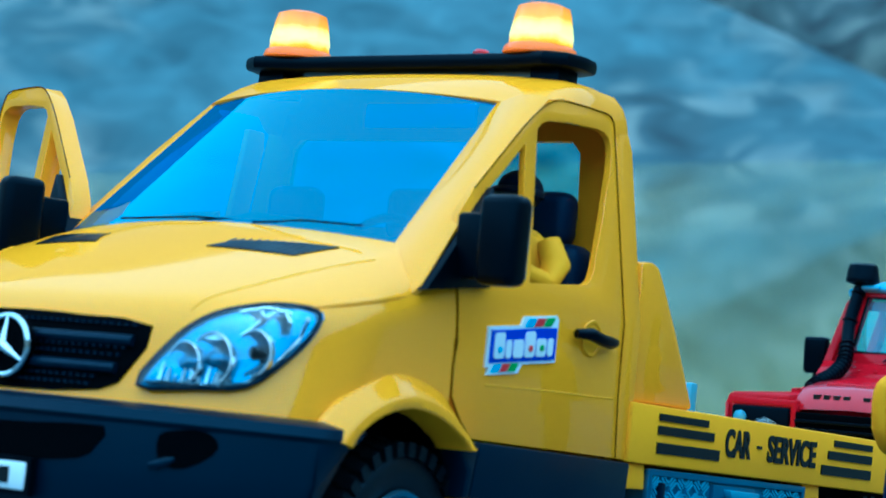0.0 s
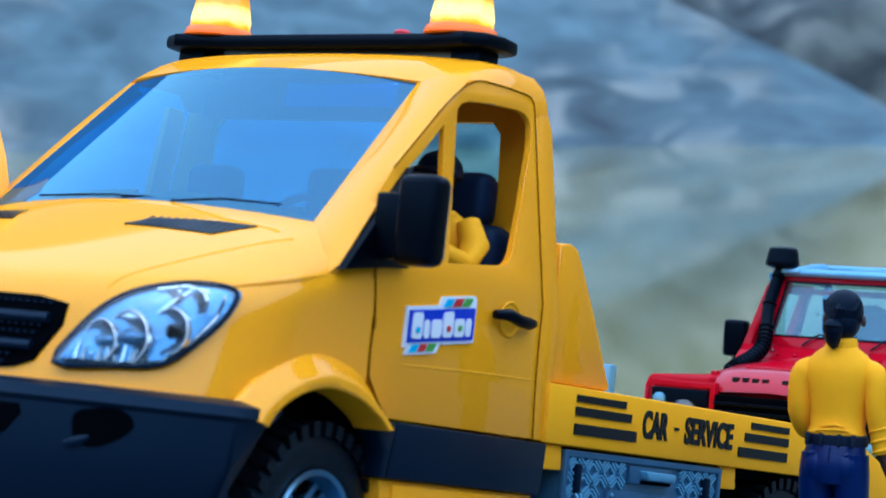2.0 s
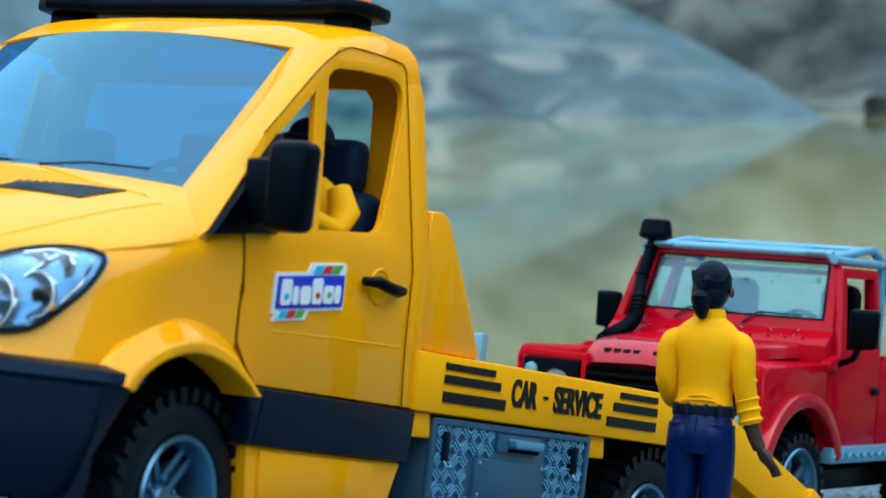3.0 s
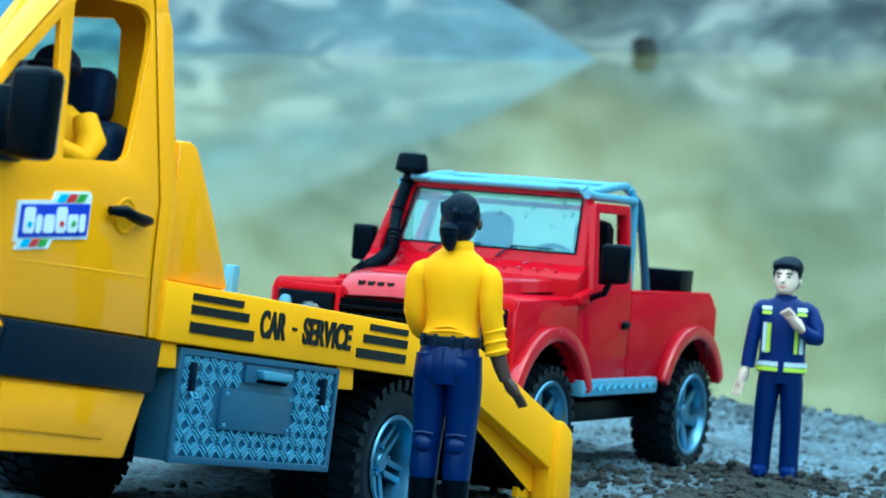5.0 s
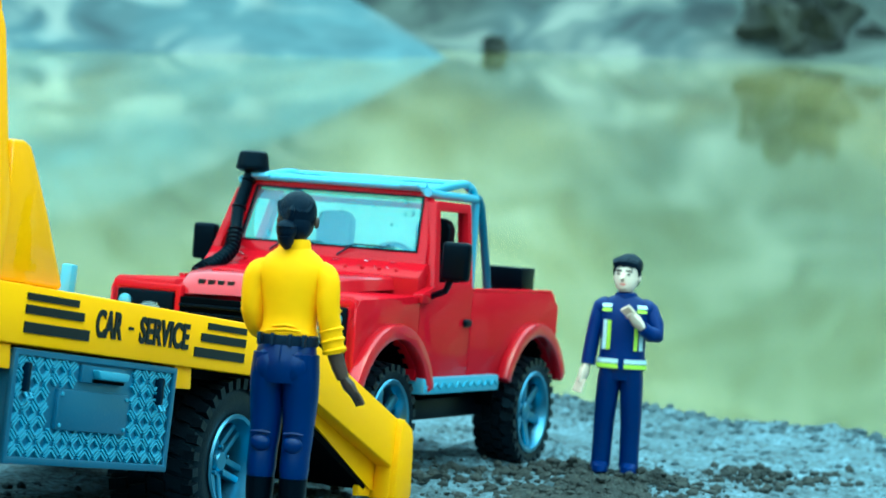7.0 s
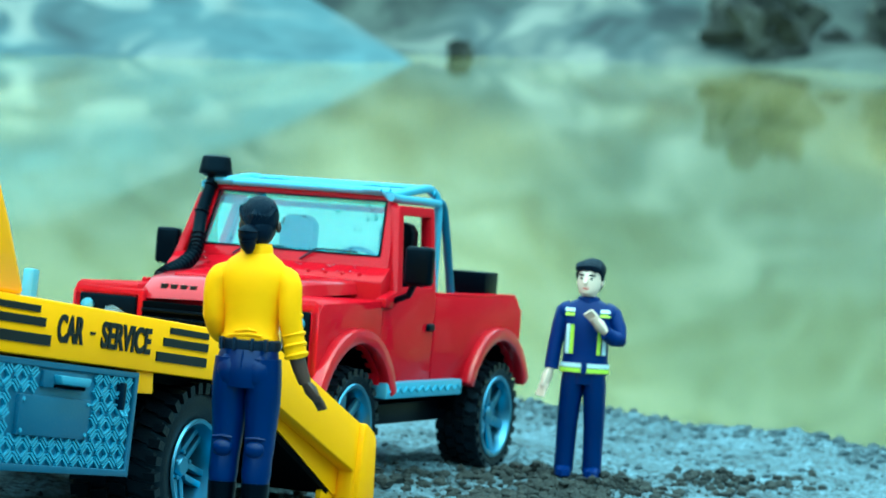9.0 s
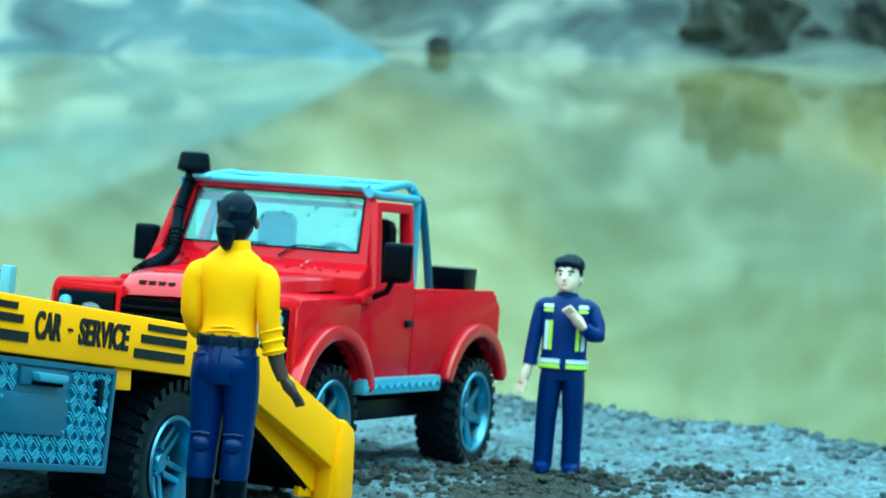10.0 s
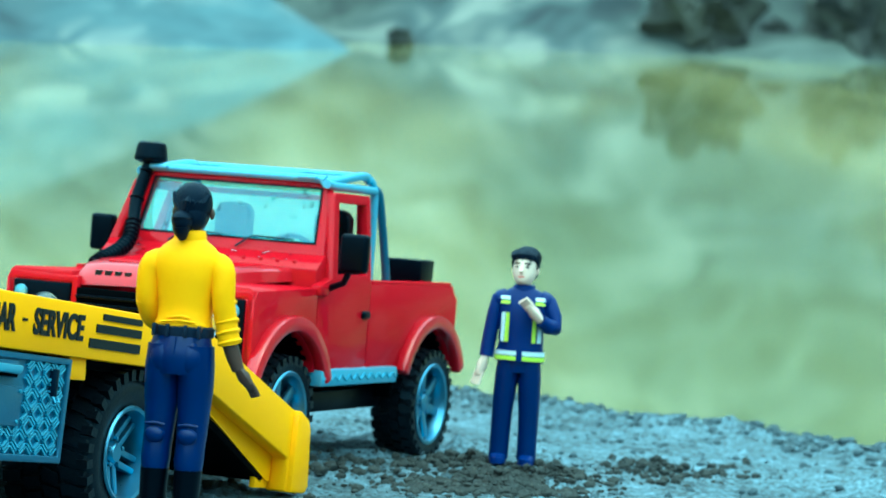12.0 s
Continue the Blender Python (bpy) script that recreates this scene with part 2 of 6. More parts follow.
def text_bm(words, x0, x1, z0, z1, y):
    """Lettering in the plane y, fitted into a box."""
    cu = bpy.data.curves.new("words", "FONT")
    cu.body, cu.extrude, cu.offset = words, 0.0, 0.032
    ob = new("words", cu)
    me = bpy.data.meshes.new_from_object(ob.evaluated_get(bpy.context.evaluated_depsgraph_get()))
    bpy.data.objects.remove(ob)
    bm = bmesh.new()
    bm.from_mesh(me)
    lo = [min(v.co[i] for v in bm.verts) for i in (0, 1)]
    hi = [max(v.co[i] for v in bm.verts) for i in (0, 1)]
    for v in bm.verts:
        px, pz = (v.co.x - lo[0]) / (hi[0] - lo[0]), (v.co.y - lo[1]) / (hi[1] - lo[1])
        v.co = Vector((x0 + px * (x1 - x0), y, z0 + pz * (z1 - z0)))
    got = bmesh.ops.extrude_face_region(bm, geom=bm.faces[:])
    bmesh.ops.translate(bm, verts=[v for v in got["geom"] if isinstance(v, bmesh.types.BMVert)], vec=(0, 0.0006, 0))
    bmesh.ops.recalc_face_normals(bm, faces=bm.faces[:])
    return bm


# ---- ground, water and far bank ----
LEVEL = [(-3.0, 0.45), (-1.0, 0.17), (-0.5, 0.088), (0.09, -0.0172), (0.37, -0.0710), (0.56, -0.0825), (0.74, -0.1010), (1.0, -0.128), (1.4, -0.170), (3.0, -0.30)]
WATER = -0.30


def level(x):
    for (a, za), (b, zb) in zip(LEVEL, LEVEL[1:]):
        if x <= b:
            s = max(0.0, (x - a) / (b - a))
            return za + (zb - za) * s
    return LEVEL[-1][1]


def brink(y):
    """How far the bank reaches before it drops to the water."""
    return 1.13 + 0.35 * max(-0.6, min(0.25, y)) + 0.03 * noise.noise((y * 4, 1.3, 0))


def ground_z(x, y):
    z = (level(x - 0.05) + level(x) * 2 + level(x + 0.05)) / 4 + 0.006 * max(-1.0, min(1.0, y))
    z += 0.0165 * math.exp(-((x - 0.292) ** 2 + (y + 0.062) ** 2) / 0.0012)
    z += 0.0070 * math.exp(-((x - 0.689) ** 2 + (y + 0.041) ** 2) / 0.0016)
    edge = brink(y)
    if x > edge:
        z -= 0.65 * (x - edge) ** 1.0
    return max(z, -0.75)


def clod(x, y):
    p = Vector((x, y, 0.0))
    lump = noise.fractal(p * 34, 0.8, 2.1, 5) * 0.0026 + noise.noise(p * 9) * 0.0035
    crumb = max(0.0, noise.noise(p * 7 + Vector((7, 2, 0))) + 0.10)
    z = lump + 0.0130 * crumb * max(0.0, noise.fractal(p * 60 + Vector((3, 1, 0)), 0.9, 2.0, 3)) ** 1.2
    brow = math.exp(-((x - brink(y) + 0.05) / 0.06) ** 2)      # crumbled lip over the water
    return z + brow * (0.0045 + 0.0080 * max(0.0, noise.fractal(p * 24 + Vector((1, 9, 0)), 0.8, 2.0, 4)))


def spread(a, b, lo, hi, step):
    """Places from a to b: close together between lo and hi, wider beyond."""
    xs, x = [], lo
    while x < hi:
        xs.append(x)
        x += step
    s, x = step, hi
    while x < b:
        xs.append(x)
        s *= 1.25
        x += s
    xs.append(b)
    s, x = step * 1.25, lo
    while x > a:
        x -= s
        s *= 1.25
        xs.insert(0, max(x, a))
    return xs


GROUND = surface("grey_gravelly_earth", (0.088, 0.122, 0.150), 0.85, vary=0.5, coarse=15, fine=620, bump=0.8)
gt = GROUND.node_tree
base = gt.nodes["Principled BSDF"].inputs["Base Color"]
gc = gt.nodes.new("ShaderNodeTexCoord")
# coarse patches of tone; the fine speckle paints in highlights and dark crevices
for size, detail, lo, hi, dark, pale in ((42, 6.0, 0.36, 0.62, 0.55, 1.15), (300, 5.0, 0.36, 0.68, 0.22, 2.2)):
    gn, gr, gm = (gt.nodes.new("ShaderNode" + k) for k in ("TexNoise", "ValToRGB", "Mix"))
    gn.inputs["Scale"].default_value, gn.inputs["Detail"].default_value, gn.inputs["Roughness"].default_value = size, detail, 0.65
    gm.data_type, gm.blend_type = "RGBA", "MULTIPLY"
    gm.inputs[0].default_value = 1.0
    e = gr.color_ramp.elements
    e[0].position, e[0].color, e[1].position, e[1].color = lo, (dark, dark * 0.98, dark * 0.92, 1), hi, (pale, pale, pale, 1)
    gt.links.new(gc.outputs["Object"], gn.inputs["Vector"])
    gt.links.new(gn.outputs[0], gr.inputs[0])
    gt.links.new(gr.outputs[0], gm.inputs[7])
    gt.links.new(base.links[0].from_socket, gm.inputs[6])
    gt.links.new(gm.outputs[2], base)
GRIT = surface("grey_grit", (0.055, 0.074, 0.088), 0.9, vary=0.7, coarse=120, fine=500, bump=1.0)
CLOD = surface("dark_clods", (0.040, 0.040, 0.036), 0.9, vary=0.7, coarse=90, fine=400, bump=1.0, dust=0.25)
xs, ys = spread(-60, 60, 0.25, 1.32, 0.0042), spread(-60, 60, -0.24, 0.34, 0.0042)
bm = bm_grid([[(x, y, ground_z(x, y) + (clod(x, y) if -0.6 < x < 2 and abs(y) < 1.2 else 0)) for y in ys] for x in xs])
ground = tagged(part("ground", bm, GROUND, None), "dark damp earth bank sloping down to a pond", "ground", kind="structure")

mw = bpy.data.materials.new("muddy_water_painted_streaks")
mw.use_nodes = True
nt = mw.node_tree
bs = nt.nodes["Principled BSDF"]
# muddy tones stretched along the view: reflection streaks painted into the base colour
mp, nc, rc = (nt.nodes.new("ShaderNode" + k) for k in ("Mapping", "TexNoise", "ValToRGB"))
mp.vector_type = "TEXTURE"
mp.inputs["Rotation"].default_value = (0, 0, radians(22))
mp.inputs["Scale"].default_value = (9.0, 1.0, 1.0)
nc.inputs["Scale"].default_value, nc.inputs["Detail"].default_value = 1.5, 1.0
nc.inputs["Distortion"].default_value = 0.2
rc.color_ramp.elements[0].position, rc.color_ramp.elements[0].color = 0.36, (0.168, 0.172, 0.066, 1)
rc.color_ramp.elements[1].position, rc.color_ramp.elements[1].color = 0.64, (0.43, 0.385, 0.155, 1)
nt.links.new(mp.outputs[0], nc.inputs["Vector"])
nt.links.new(nc.outputs[0], rc.inputs[0])
nt.links.new(rc.outputs[0], bs.inputs["Base Color"])
bs.inputs["Roughness"].default_value = 0.040
bs.inputs["Specular IOR Level"].default_value = 0.45
tc = nt.nodes.new("ShaderNodeTexCoord")
nt.links.new(tc.outputs["Object"], mp.inputs["Vector"])
bm = bm_grid([[(x, y, WATER) for y in np.linspace(-80, 80, 41)] for x in np.linspace(0.9, 120, 41)])
tagged(part("water", bm, mw, None), "still muddy olive-green pond water reflecting its far bank", "water", kind="structure")



def bank_surface(name, dark, pale, scale, lo, hi, stony=0.0, cell=2.2):
    """Rock and gravel in large light and dark patches; stony: share of stones of differing tone."""
    m = surface(name, pale, 0.9, vary=0.2, coarse=scale, fine=6.0, bump=0.4)
    t = m.node_tree
    tc, nz, ramp = (t.nodes.new("ShaderNode" + k) for k in ("TexCoord", "TexNoise", "ValToRGB"))
    nz.inputs["Scale"].default_value, nz.inputs["Detail"].default_value, nz.inputs["Distortion"].default_value = scale, 3.0, 0.6
    t.links.new(tc.outputs["Object"], nz.inputs["Vector"])
    t.links.new(nz.outputs[0], ramp.inputs[0])
    e = ramp.color_ramp.elements
    e[0].position, e[0].color, e[1].position, e[1].color = lo, (*dark, 1), hi, (*pale, 1)
    out = ramp.outputs[0]
    if stony:
        vo, tone, mask, cut, mul, mx = (t.nodes.new("ShaderNode" + k) for k in ("TexNoise", "ValToRGB", "TexNoise", "ValToRGB", "Math", "Mix"))
        vo.inputs["Scale"].default_value, vo.inputs["Detail"].default_value, vo.inputs["Distortion"].default_value = cell, 2.0, 0.8
        mask.inputs["Scale"].default_value, mask.inputs["Detail"].default_value = cell * 0.3, 2.0
        for n in (vo, mask):
            t.links.new(tc.outputs["Object"], n.inputs["Vector"])
        t.links.new(vo.outputs[0], tone.inputs[0])
        e = tone.color_ramp.elements
        e[0].position, e[0].color, e[1].position, e[1].color = 0.36, (0.014, 0.020, 0.025, 1), 0.66, (0.23, 0.225, 0.19, 1)
        n = e.new(0.50)
        n.color = (0.052, 0.070, 0.074, 1)
        cut.color_ramp.elements[0].position, cut.color_ramp.elements[1].position = 0.40, 0.60
        t.links.new(mask.outputs[0], cut.inputs[0])
        mul.operation, mul.inputs[1].default_value = "MULTIPLY", stony
        t.links.new(cut.outputs[0], mul.inputs[0])
        mx.data_type = "RGBA"
        t.links.new(mul.outputs[0], mx.inputs[0])
        t.links.new(out, mx.inputs[6])
        t.links.new(tone.outputs[0], mx.inputs[7])
        out = mx.outputs[2]
    t.links.new(out, t.nodes["Principled BSDF"].inputs["Base Color"])
    return m


ROCK = bank_surface("dark_rock_bank", (0.010, 0.014, 0.013), (0.080, 0.090, 0.074), 1.3, 0.36, 0.66, 0.60, 1.3)
GRAVEL = bank_surface("pale_gravel_slope", (0.034, 0.062, 0.074), (0.096, 0.152, 0.170), 2.0, 0.28, 0.72, 0.80, 1.7)


def far_point(yaw, up):
    p = Vector((math.cos(yaw), math.sin(yaw), 0)) * 6
    far = 19.5 + 1.2 * noise.noise(p * 0.9) - 1.0 + up * 26
    lift = WATER - 0.4 + up * 12 + 0.6 * noise.fractal(Vector((far * 0.6, yaw * 11, 0)), 1.1, 2.0, 3) * min(1, up * 12)
    return EYE[0] + far * math.cos(yaw), EYE[1] + far * math.sin(yaw), lift


def slope_point(th, up):
    high = 0.10 + 8.5 * (th - radians(23.6)) ** 0.95
    far = 16.2 + 0.15 * noise.noise(Vector((th * 14, 2, 0))) + up * (0.6 + high * 1.7)
    lift = WATER - 0.15 + up * high + 0.03 * noise.fractal(Vector((far, th * 16, 0)), 1.1, 2.0, 3) * min(1, up * 8) * min(1.0, high * 2)
    return EYE[0] + far * math.cos(th), EYE[1] + far * math.sin(th), lift


rows = [[far_point(radians(-35 + 130 * j / 160), i / 48) for j in range(161)] for i in range(49)]
tagged(part("far_bank", bm_grid(rows), ROCK, None), "dark rocky far bank of the pond", "bank", kind="structure")
rows = [[slope_point(radians(23.6 + 66 * j / 80), i / 24) for j in range(81)] for i in range(25)]
tagged(part("gravel_slope", bm_grid(rows), GRAVEL, None), "pale grey gravel slope running into the pond", "bank", kind="structure")
# unseen bank, added to block low sky light and darken reflections
EARTH = bank_surface("earth_bank", (0.05, 0.05, 0.04), (0.14, 0.13, 0.10), 0.8, 0.36, 0.62)
rows = []
for i in range(13):
    up = i / 12
    row = []
    for j in range(61):
        th = radians(92 + 236 * j / 60)
        far = 4.5 + up * 9 + 0.5 * noise.noise(Vector((math.cos(th) * 3, math.sin(th) * 3, 0)))
        row.append((EYE[0] + far * math.cos(th), EYE[1] + far * math.sin(th), -0.8 + up * 6.5 + 0.5 * noise.noise(Vector((far, th * 3, 0)))))
    rows.append(row)
tagged(part("unseen_bank", bm_grid(rows), EARTH, None), "unseen earth bank added behind the camera to cut low sky light", "bank", kind="structure")
HOLLOW = bank_surface("near_black_rock", (0.004, 0.005, 0.005), (0.055, 0.056, 0.046), 3.0, 0.36, 0.66)


def boulder(heading, far, wide, high, seed, lift):
    b = bmesh.new()
    bmesh.ops.create_icosphere(b, subdivisions=4, radius=1)
    for v in b.verts:
        n = 1 + 0.55 * noise.fractal(v.co * 1.9 + Vector((seed, 0, 0)), 0.9, 2.0, 4)
        v.co = Vector((v.co.x * wide * 0.8, v.co.y * wide, v.co.z * high)) * n
    h = radians(heading)
    ob = part("boulder", b, HOLLOW, None)
    ob.matrix_world = Matrix.Translation((EYE[0] + far * math.cos(h), EYE[1] + far * math.sin(h), WATER + lift)) @ Matrix.Rotation(h, 4, "Z")
    return tagged(ob, "dark boulder at the far edge of the pond", "rock", "rocks along the far shore")


for args in ((16.0, 19.1, 0.36, 0.37, 1, 0.31), (22.8, 19.0, 0.085, 0.085, 2, 0.045), (12.6, 19.4, 0.35, 0.5, 6, 0.17), (14.3, 19.6, 0.17, 0.16, 4, 0.10), (10.4, 19.6, 0.24, 0.26, 5, 0.1)):
    boulder(*args)

# ---- yellow toy tow truck; lengths in units of a 0.125 wide cab ----
TRUCK = Matrix(((0.98216, 0.00168, 0.18806, 0.00000), (-0.00000, 0.99996, -0.00892, 0.00000), (-0.18807, 0.00876, 0.98212, 0.00000), (0, 0, 0, 1)))
SCALE = 1.45
WID = 0.125


def lean(co):
    """The cab's sides lean inwards above the waist."""
    s = max(0.0, co.z - 0.076) * 0.17
    return Vector((co.x, co.y + (s if co.y < WID / 2 else -s), co.z))


def other(bm):
    """The same on the far side."""
    for v in bm.verts:
        v.co.y = WID - v.co.y
    bmesh.ops.reverse_faces(bm, faces=bm.faces[:])
    return bm


def soft_max(a, b, k):
    h = max(k - abs(a - b), 0.0) / k
    return max(a, b) + h * h * k * 0.25


def bonnet_rise(x, y):
    u = min(1.0, abs(y - WID / 2) / (WID / 2))
    out = max(0.0, u - 0.75) / 0.25
    ez = 0.0640 + 0.0028 * u * u
    cx = 0.064 + 0.0072 * min(1, u / 0.75) ** 2 - 0.011 * out
    cz = 0.0868 - 0.0022 * min(1, u / 0.75) ** 2 - 0.0105 * out ** 1.3
    ex = 0.012 + 0.022 * u ** 3 + (ez - 0.045) * 0.25
    s = (x - ex) / (cx - ex)
    return ez + (cz - ez) * (s ** 0.82 if 0 < s < 1 else s if s <= 0 else 1 + 0.82 * (s - 1))


def front_form(x, y, z):
    """Below zero inside the rounded front of the cab: nose, flanks and bonnet."""
    u = min(1.1, abs(y - WID / 2) / (WID / 2))
    nose = 0.012 + 0.022 * u ** 3 + (z - 0.045) * 0.25 - x
    flank = abs(y - WID / 2) - WID / 2
    return soft_max(soft_max(nose, flank, 0.010), (z - bonnet_rise(x, y)) * 0.8, 0.0038)


def edge_of(form, a, b):
    """The place between a (outside) and b (inside) where the form's skin lies."""
    a, b = Vector(a), Vector(b)
    lo, hi = 0.0, 1.0
    for _ in range(22):
        m = (lo + hi) / 2
        if form(*a.lerp(b, m)) > 0:
            lo = m
        else:
            hi = m
    return a.lerp(b, hi)


def nose_x(y, z):
    return edge_of(front_form, (-0.02, y, z), (0.085, y, z)).x


def bumper_x(y, z):
    u = abs(y - WID / 2) / (WID / 2)
    slope = 0.0235 * 3.4 * u ** 2.4 / (WID / 2)
    return 0.0090 + 0.0235 * u ** 3.4 - float(np.interp(z, (0.0205, 0.025, 0.034, 0.0422, 0.0432, 0.0452), (0.0004, 0.0026, 0.0032, 0.0026, 0.0034, 0.0028))) * math.sqrt(1 + slope * slope)


def curved(points, n=4, ring=False):
    """A smooth line through points."""
    out, m = [], len(points)
    for i in range(m if ring else m - 1):
        p = [Vector(points[j % m] if ring else points[max(0, min(m - 1, j))]) for j in (i - 1, i, i + 1, i + 2)]
        for k in range(n):
            t = k / n
            out.append(tuple(0.5 * (2 * p[1] + (p[2] - p[0]) * t + (2 * p[0] - 5 * p[1] + 4 * p[2] - p[3]) * t * t + (3 * p[1] - p[0] - 3 * p[2] + p[3]) * t ** 3)))
    return out if ring else out + [tuple(points[-1])]


def nose_patch(outline, lift, dome=0.0, rings=5, thick=0.0008, skin=nose_x):
    """A piece that lies on the curved front, its outline in y and z."""
    dense = []
    for (a, b), (c, d) in zip(outline, outline[1:] + outline[:1]):
        dense += [(a + (c - a) * k / 4, b + (d - b) * k / 4) for k in range(4)]
    cy, cz = sum(p[0] for p in dense) / len(dense), sum(p[1] for p in dense) / len(dense)
    rows = []
    for sunk in (thick, 0.0):
        s = 1.0
        rows.append([(skin(y, z) - lift + sunk, y, z) for y, z in dense])
    for i in range(1, rings):
        s = 1 - i / rings
        rows.append([(skin(cy + (y - cy) * s, cz + (z - cz) * s) - lift - dome * (1 - s * s), cy + (y - cy) * s, cz + (z - cz) * s) for y, z in dense])
    return bm_grid(rows, closed=True)


truck = thing("toy_tow_truck", TRUCK, "yellow plastic toy tow truck with open door and amber beacons", "toy truck")

# front and bonnet: one rounded shell, cut out round the wheels
rows = []
for i in range(161):
    turn = radians(-90 + 180 * i / 160)
    col = []
    for k in range(64):
        up = radians(-4 + 88 * (k / 63))
        d = Vector((-math.cos(turn) * math.cos(up), math.sin(turn) * math.cos(up), math.sin(up)))
        o = Vector((0.0733, WID / 2, 0.0495))
        col.append(edge_of(front_form, o + d * 0.12, o))
    rows.append(col)
shell = bm_grid(rows)
away = [f for f in shell.faces if f.calc_center_median().z < 0.0452 or math.hypot(f.calc_center_median().x - 0.0615, f.calc_center_median().z - 0.0215) < 0.0315]
bmesh.ops.delete(shell, geom=away, context="FACES")
bmesh.ops.recalc_face_normals(shell, faces=shell.faces[:])
bmesh.ops.solidify(shell, geom=shell.faces[:], thickness=0.0012)
hood = part("bonnet", shell, YELLOW, truck, "glossy yellow bonnet and front panel")


def bonnet_z(x, y):
    return edge_of(front_form, (x, y, 0.12), (x, y, 0.045)).z


def on_bonnet(co):
    return Vector((co.x, co.y, bonnet_z(co.x, co.y) + co.z))


for far in (0, 1):
    outline = [(0.0482, 0.0467), (0.0490, 0.0390), (0.0500, 0.0320), (0.0512, 0.0257), (0.0560, 0.0238), (0.0606, 0.0220), (0.0585, 0.0290), (0.0560, 0.0360), (0.0536, 0.0433)]
    vent = bm_prism(outline, -0.0004, 0.0003, "z")
    ven = part("bonnet_vent", other(vent) if far else vent, BLACK, truck, "dark ribbed air vent", fit=on_bonnet)
    for k in range(11):
        y = 0.0262 + k * 0.0018
        rib = bm_box(0.0508 - 0.0016 * k / 10, 0.0590 - 0.0045 * k / 10, y, y + 0.0004, 0.0002, 0.00032)
        part("vent_rib", other(rib) if far else rib, BUMPER, ven, fit=on_bonnet)
for far in (0, 1):
    path = [(x, y, bonnet_z(x, y) - 0.0001) for x, y in curved([(0.0228, 0.0254), (0.0290, 0.0232), (0.0347, 0.0208), (0.0440, 0.0178), (0.0526, 0.0149), (0.0600, 0.0120)], 5)]
    groove = bm_tube(path, 0.0003, 6)
    part("bonnet_seam", other(groove) if far else groove, YELLOW_FLAT, hood)

for far in (0, 1):
    crease = []
    for k in range(13):
        x, z = 0.0330 + 0.0265 * k / 12, 0.0668 + 0.0064 * (k / 12) ** 0.9
        crease.append(edge_of(front_form, (x, -0.02, z), (x, 0.05, z)) + Vector((0, 0.00025, 0)))
    ridge = bm_tube(crease, [0.0002 + 0.0006 * math.sin(math.pi * k / 12) for k in range(13)], 8)
    part("wing_crease", other(ridge) if far else ridge, YELLOW, hood)

GRILLE = [(0.0312, 0.0612), (0.0335, 0.0523), (0.0389, 0.0482), (0.0625, 0.0471), (0.0861, 0.0482), (0.0915, 0.0523), (0.0938, 0.0612), (0.0780, 0.0624), (0.0625, 0.0628), (0.0470, 0.0624)]
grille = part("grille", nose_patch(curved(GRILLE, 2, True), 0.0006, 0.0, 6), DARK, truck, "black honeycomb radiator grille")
for z, y0 in ((0.0580, 0.0335), (0.0525, 0.0355)):
    path = [(nose_x(y, z) - 0.0012, y, z) for y in np.linspace(y0, WID - y0, 15)]
    part("grille_slat", bm_tube(path, [0.0011] * 15, 8), BUMPER, grille)
cells = []
for r in range(9):
    for c in range(34):
        y, z = 0.034 + c * 0.0017 + (r % 2) * 0.00085, 0.0488 + r * 0.0015
        off = abs(y + 0.0004 - WID / 2)
        if all(abs(z - q) > 0.0014 for q in (0.0580, 0.0525)) and off < 0.0225 + (z - 0.0482) * 0.62:
            cells.append(bm_box(nose_x(y, z) - 0.0011, nose_x(y, z) - 0.0003, y, y + 0.0009, z, z + 0.0006))
part("grille_mesh", joined(*cells), BUMPER, grille, kind="stuff")
emblem = part("emblem_disc", bm_lathe([(0.0062, 0.0122), (0.0062, 0.0108), (0.0055, 0.0102), (0.0005, 0.0100)], 28, (0, WID / 2 - 0.001, 0.0551), "x"), DARK, truck)
ring = [(0.0104, WID / 2 - 0.001 + 0.0058 * math.cos(a), 0.0551 + 0.0058 * math.sin(a)) for a in np.linspace(0, 2 * math.pi, 33)]
part("emblem_ring", bm_tube(ring, 0.0006, 8), CHROME, emblem)
for k in range(3):
    a = radians(90 + 120 * k)
    tip = (0.0100, WID / 2 - 0.001 + 0.0056 * math.cos(a), 0.0551 + 0.0056 * math.sin(a))
    part("emblem_bar", bm_tube([(0.0095, WID / 2 - 0.001, 0.0551), tip], [0.0012, 0.0003], 6), CHROME, emblem)

